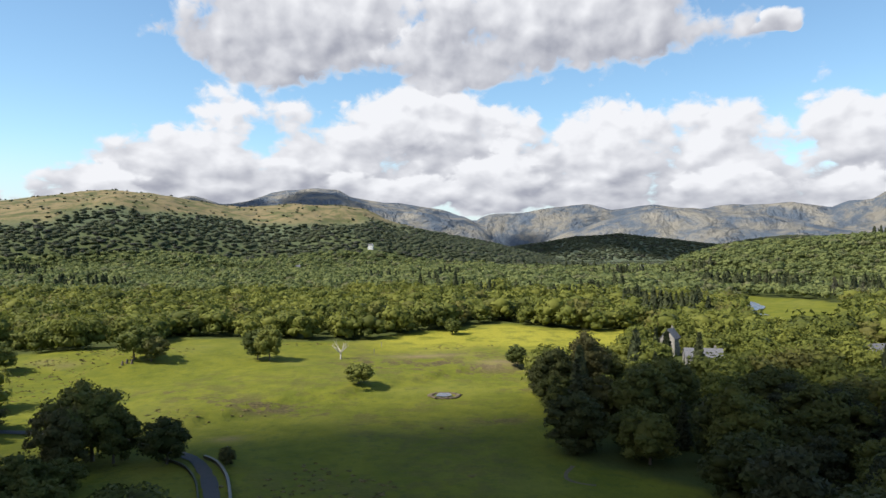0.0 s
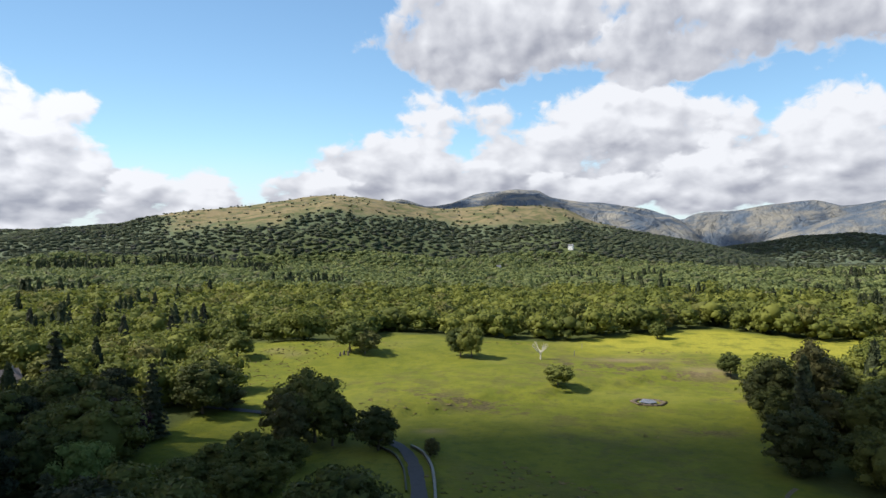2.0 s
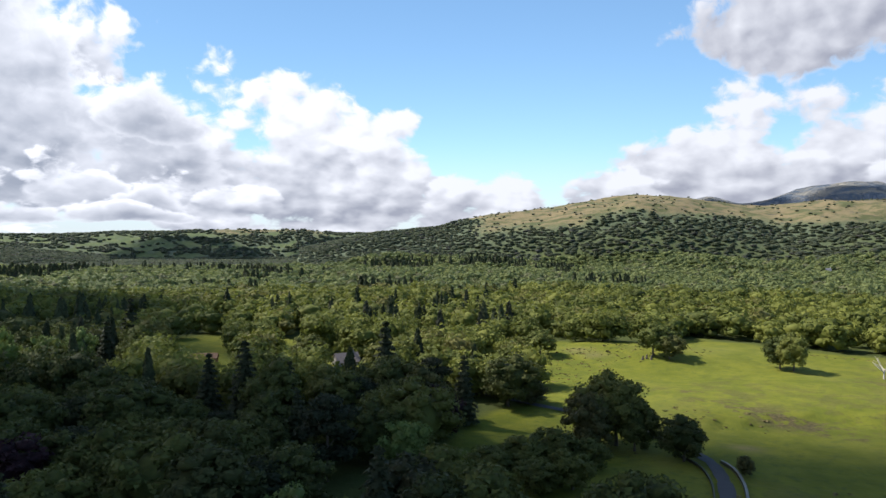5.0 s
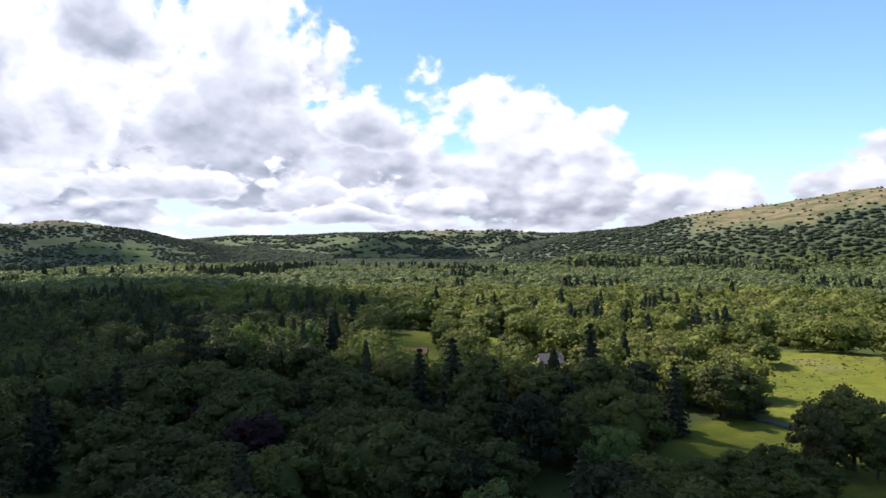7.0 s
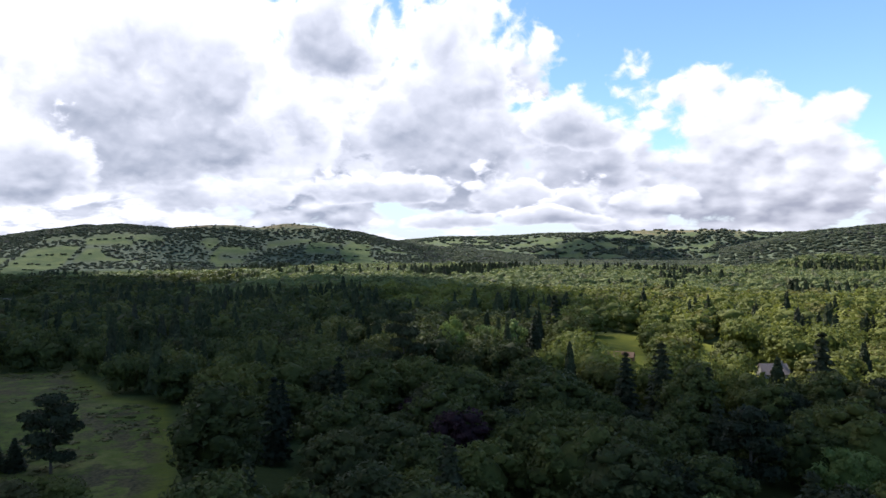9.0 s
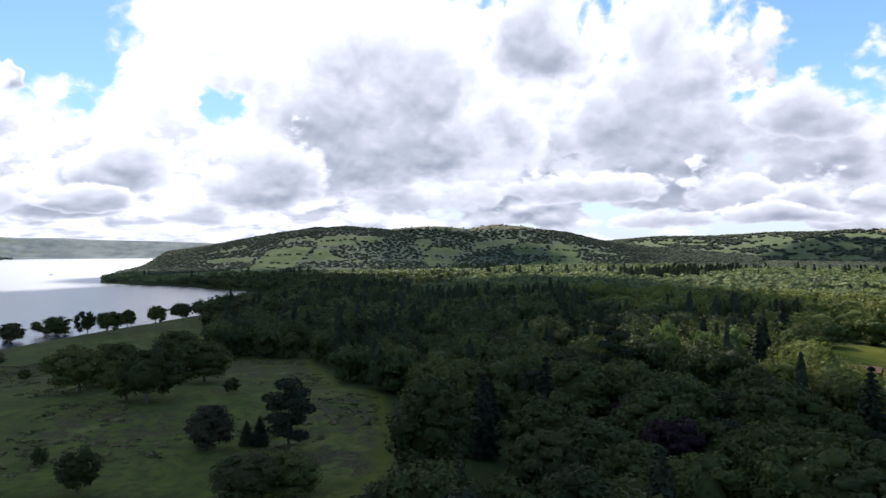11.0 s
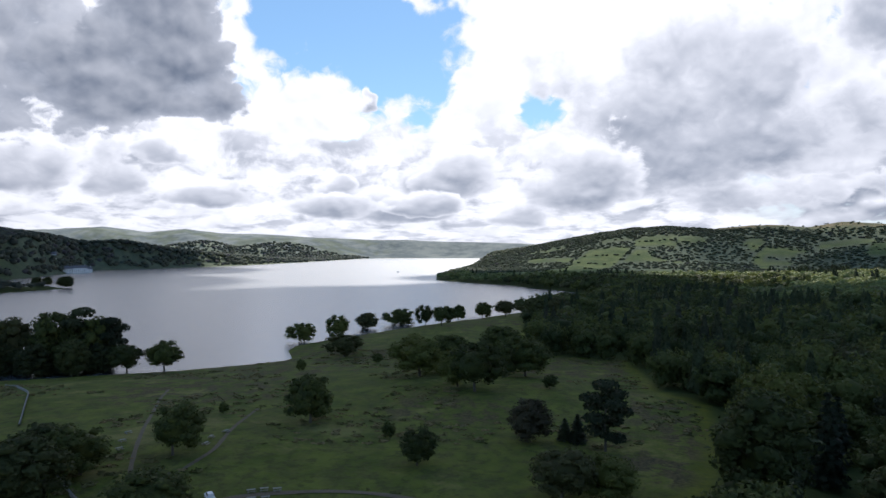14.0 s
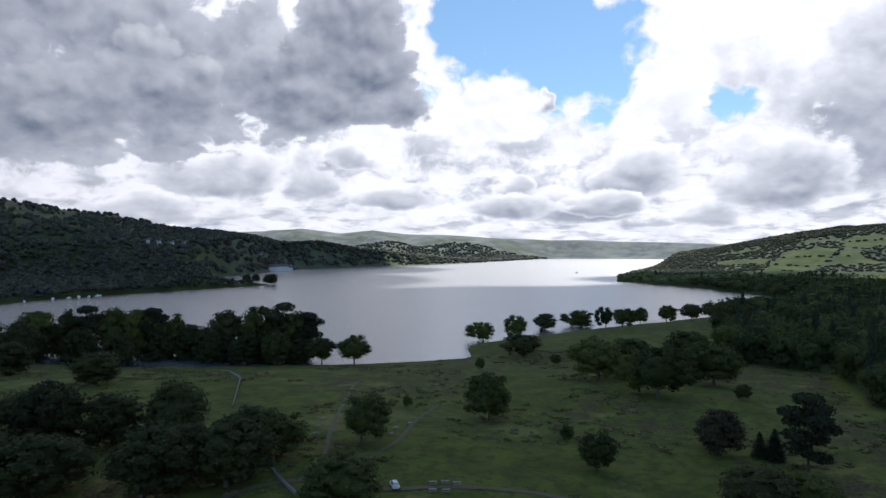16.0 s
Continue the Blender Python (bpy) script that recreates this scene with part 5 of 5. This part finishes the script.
house("stone_barn", "long low house with a pale slate roof among trees", -20.4, 352, (17, 8, 8, 11.5), 12, RUBBLE, SLATE, 2, 5)
house("roadside_house", "grey rendered house with a slate roof by the wood edge", -32.3, 395, (16, 9, 8, 12), 40, RUBBLE, SLATE, 2, 4)
house("lodge", "lodge with a weathered pinkish roof in the wood", 48.4, 352, (12, 8, 6.5, 10.5), 25, RUBBLE, PINK_ROOF, 2, 4, sink=4.8)
house("low_shed", "low red-brown outbuilding half hidden by trees", 59.4, 362, (13, 6, 4, 6), -10, BROWN_ROOF, BROWN_ROOF, 1, 3, 0)
house("garden_lodge", "timber lodge with a brown shingle roof beside the lawn", 45.2, 170, (7, 5.5, 3, 5), 30, TIMBER, BROWN_ROOF, 1, 2, 0)
for az, r, L, turn in ((11.7, 1300, 16, 5), (5.9, 1540, 22, -15)):
    house("farmhouse", "far white farmhouse with a slate roof above the wood", az, r, (L * .5, 7, 8, 11), turn, RENDER_WHITE, SLATE, 3, 3)
for az, r, L, turn in ((-13.1, 1500, 22, 10), (-13.9, 1480, 12, 50), (-14.7, 1420, 15, -20), (-15.2, 1450, 18, 30), (-15.9, 1400, 14, 0), (-16.6, 1440, 16, -30)):
    house("village_house", "white village house at the end of the valley", az, r, (L * .7, 8, 7, 11), turn, RENDER_WHITE, SLATE, 2, 4)
# lakeside hotel and houses of the far shore
for az, r, L, h, turn in ((143.4, 1960, 30, 16, 5), (144.2, 1955, 26, 12, -5), (142.9, 1990, 18, 12, 20), (145.1, 1935, 14, 10, 0)):
    house("lakeside_hotel", "white hotel building above the far shore", az, r, (L, 12, h, h + 6), turn, RENDER_WHITE, SLATE, 5, 7)
for az, r, turn in ((153.4, 1560, 0), (152.6, 1575, 20), (151.7, 1590, -15), (150.8, 1600, 10)):
    house("hillside_house", "pale house on the wooded eastern hillside", az, r, (9, 7, 9, 12), turn, RENDER_WHITE, SLATE, 4, 4)
for az, r, turn in ((156.2, 1120, 5), (160.6, 1030, -10)):
    house("boathouse", "grey boathouse at the water's edge", az, r, (12, 8, 5, 8), turn, RUBBLE, SLATE, 1, 3, 0)


def boat(az, r, length, turn):
    x, y = (float(q) for q in polar(az, r))
    root = new("boat")
    root.matrix_basis = pose(x, y, 0.0, 0, 0, az + turn)
    tagged(root, "white moored cabin boat on the lake", "boat", "moored boats")
    bm = bmesh.new()
    bmesh.ops.create_cube(bm, size=1)
    bmesh.ops.subdivide_edges(bm, edges=list(bm.edges), cuts=3, use_grid_fill=True)
    for v in bm.verts:
        t = v.co.x + .5
        v.co = Vector((v.co.x * length, v.co.y * length * .3 * (1 - max(0, t - .45) ** 1.6 * 2.2) * (1 if v.co.z > 0 else .6), v.co.z * length * .16 + length * .06 + .12 * t * length * .4))
    piece("hull", bm, PAINT_WHITE, root)
    cab = piece("cabin", box((-length * .22, -length * .1, length * .12), (length * .15, length * .1, length * .27), .15), PAINT_WHITE, root)
    piece("window", box((-length * .18, -length * .102, length * .19), (length * .12, length * .102, length * .24)), GLASS, cab)
    return root


for az, r, ln, turn in ((159.6, 985, 11, 80), (158.6, 1000, 9, 60), (158, 1005, 12, 95), (157.3, 1015, 9, 75), (161.4, 955, 9, 100), (156.7, 1025, 10, 40), (119.7, 1850, 9, 30), (111.4, 2050, 9, 80)):
    boat(az, r, ln, turn)


def picnic_table():
    root = new("picnic_table")
    tagged(root, "weathered timber picnic table on the meadow", "table", "picnic tables")
    piece("tabletop", box((-.95, -.38, .70), (.95, .38, .76), .02), PALE_TIMBER, root)
    for s in (-1, 1):
        piece("bench", box((-.95, s * .75 - .14, .42), (.95, s * .75 + .14, .47), .02), PALE_TIMBER, root)
        piece("crossbar", box((s * .6 - .04, -.85, .34), (s * .6 + .04, .85, .42)), TIMBER, root)
        for e in (-1, 1):
            bm = box((-.04, -.05, 0), (.04, .05, .74))
            bmesh.ops.rotate(bm, verts=list(bm.verts), cent=(0, 0, .37), matrix=Matrix.Rotation(e * .5, 3, "X"))
            bmesh.ops.translate(bm, verts=list(bm.verts), vec=(s * .6, e * .42, 0))
            piece("leg", bm, TIMBER, root)
    return root


table = picnic_table()
spots = [(140.2, 217, 20), (140.6, 207, 30), (140.8, 199, 25), (134.7, 196, 60), (134.3, 203, 70), (133.2, 209, 50), (131.3, 159, 5), (130.3, 159.5, 0), (131.3, 154.5, 8), (130.2, 154.5, 4), (129.3, 159, 2)]
for q, (az, r, turn) in enumerate(spots):
    x, y = (float(c) for c in polar(az, r))
    m = pose(x, y, float(height(x, y)) + .02, 0, 0, az + turn)
    if q == 0:
        table.matrix_basis = m
    else:
        copy_thing(table, m)


def car(az, r, turn, label):
    x, y = (float(q) for q in polar(az, r))
    root = new("car")
    root.matrix_basis = pose(x, y, float(height(x, y)) + .12, 0, 0, az + turn)
    tagged(root, label, "car")
    piece("body", box((-2.1, -.85, .3), (2.1, .85, .95), .18), PAINT_WHITE, root)
    cab = piece("cabin", box((-1.5, -.75, .93), (.9, .75, 1.5), .22), PAINT_WHITE, root)
    piece("side_window", box((-1.2, -.76, 1.05), (.6, .76, 1.36), .05), GLASS, cab)
    piece("windscreen", box((.72, -.62, 1.0), (.93, .62, 1.4), .04), GLASS, cab)
    for cx in (-1.3, 1.3):
        for cy in (-.8, .8):
            bm = bmesh.new()
            bmesh.ops.create_cone(bm, cap_ends=True, segments=14, radius1=.32, radius2=.32, depth=.22, matrix=Matrix.Translation((cx, cy, .32)) @ Matrix.Rotation(radians(90), 4, "X"))
            tyre = piece("wheel", bm, RUBBER, root)
            bm = bmesh.new()
            bmesh.ops.create_cone(bm, cap_ends=True, segments=10, radius1=.19, radius2=.17, depth=.26, matrix=Matrix.Translation((cx, cy, .32)) @ Matrix.Rotation(radians(90), 4, "X"))
            piece("rim", bm, PAINT_WHITE, tyre)
    return root


car(134.4, 157, 100, "white car parked on the meadow lane")
car(42.6, 175, 30, "white car parked beside the timber lodge")

# jetty on the shore
jx, jy = (float(q) for q in polar(113.8, 640))
jetty = new("jetty")
jetty.matrix_basis = pose(jx, jy, 0, 0, 0, 113.8)
tagged(jetty, "grey timber jetty on posts at the lake shore", "jetty")
for q in range(24):
    piece("plank", box((-12 + q, -1.1, 1.35), (-12 + q + .92, 1.1, 1.45)), PALE_TIMBER, jetty)
for q in range(7):
    for s in (-1, 1):
        piece("post", box((-11.5 + q * 3.8 - .12, s - .12, -2.5), (-11.5 + q * 3.8 + .12, s + .12, 1.36)), TIMBER, jetty)


def bare_tree(az, r, tall, label, seed, mat):
    g_ = np.random.default_rng(seed)
    x, y = (float(q) for q in polar(az, r))
    root = new("dead_tree")
    root.matrix_basis = pose(x, y, float(height(x, y)) - .1, 0, 0, g_.uniform(0, 360))
    tagged(root, label, "tree")
    part("trunk", arrays_mesh("trunk", *tube([(0, 0, -.2), (.1, 0, tall * .2), (0, .1, tall * .42)], [tall * .045, tall * .036, tall * .026], 8), mat), root)
    for q in range(11):
        a, z = q * 2.4 + g_.uniform(-.4, .4), tall * g_.uniform(.2, .42)
        e = tall * g_.uniform(.28, .5)
        up = tall * g_.uniform(.25, .58)
        mid = np.array([math.cos(a) * e * .5, math.sin(a) * e * .5, z + up * .45])
        tip_ = np.array([math.cos(a) * e, math.sin(a) * e, z + up])
        bits = [tube([(0, 0, z), mid, tip_], [tall * .02, tall * .014, tall * .004], 5)]
        for w in range(5):
            s_ = mid + (tip_ - mid) * w / 5
            bits.append(tube([s_, s_ + g_.normal(0, tall * .06, 3) + [0, 0, tall * .07]], [tall * .007, tall * .002], 4))
        part("bough", arrays_mesh("bough", *joined(bits), mat), root)
    return root


bare_tree(8.3, 367, 10.5, "bleached dead tree with bare grey boughs in the pasture", 3, PALE_BARK)
for az, r in ((23.95, 366), (24.3, 367), (24.6, 365)):
    x, y = (float(q) for q in polar(az, r))
    g_ = np.random.default_rng(int(r))
    stump = new("tree_stump", arrays_mesh("tree_stump", *joined([tube([(0, 0, -.3), (0.1, 0, .8), (.1, .1, 1.9)], [.7, .55, .35], 9), lump(g_, np.array([.1, .1, 1.9]), np.array([.4, .4, .3]), BALL_1, .3)]), BARK))
    stump.location = (x, y, float(height(x, y)))
    tagged(stump, "weathered pale tree stump under the oak", "stump")
for az, r in ((5.6, 382), (5.0, 405), (17.1, 206)):
    x, y = (float(q) for q in polar(az, r))
    root = new("fence_post")
    root.location = (x, y, float(height(x, y)))
    tagged(root, "single pale timber post standing in the pasture", "post")
    piece("post", box((-.16, -.16, -.3), (.16, .16, 3.0), .03), PALE_TIMBER, root)
    piece("cap", box((-.2, -.2, 3.0), (.2, .2, 3.1), .02), PALE_TIMBER, root)

# rush tussocks and low scrub in the lakeside meadow and the pasture
def tussocks(name, region, count, seed, cut, size, label, patch, lo=80, hi=520):
    g_ = np.random.default_rng(seed)
    a, b = region.min(0), region.max(0)
    xs, ys = g_.uniform(a[0], b[0], count), g_.uniform(a[1], b[1], count)
    rr = np.hypot(xs, ys)
    ok = (inside(xs, ys, region) > 2) & (fbm(xs / patch, ys / patch, seed + 50) > cut) & (rr > lo) & (rr < hi) & (lake_distance(xs, ys) > 5)
    xs, ys = xs[ok], ys[ok]
    shapes = []
    for _ in range(4):
        c = g_.normal(0, .5, (16, 3)) * [1, 1, 0]
        d = np.concatenate([g_.normal(0, .5, (16, 2)), np.full((16, 1), .6)], 1)
        shapes.append(joined([lump(g_, np.array([0, 0, .12]), np.array([.9, .8, .35]), BALL_1, .35), sprays(g_, c + [0, 0, .25], d, .42, .5)]))
    s_ = g_.uniform(size[0], size[1], len(xs))
    ob = woodland(name, xs, ys, g_, shapes, s_ * .55, s_, RUSH, label)
    return tagged(ob, category="rushes")


tussocks("rush_tussocks", LAKESIDE, 30000, 61, .55, (.5, 1.5), "brown and olive rush tussocks in the lakeside meadow", 30, 120, 420)
tussocks("pasture_rushes", MEADOW, 12000, 62, .66, (.3, .8), "dull brown rush patches in the pasture", 34, 150, 420)
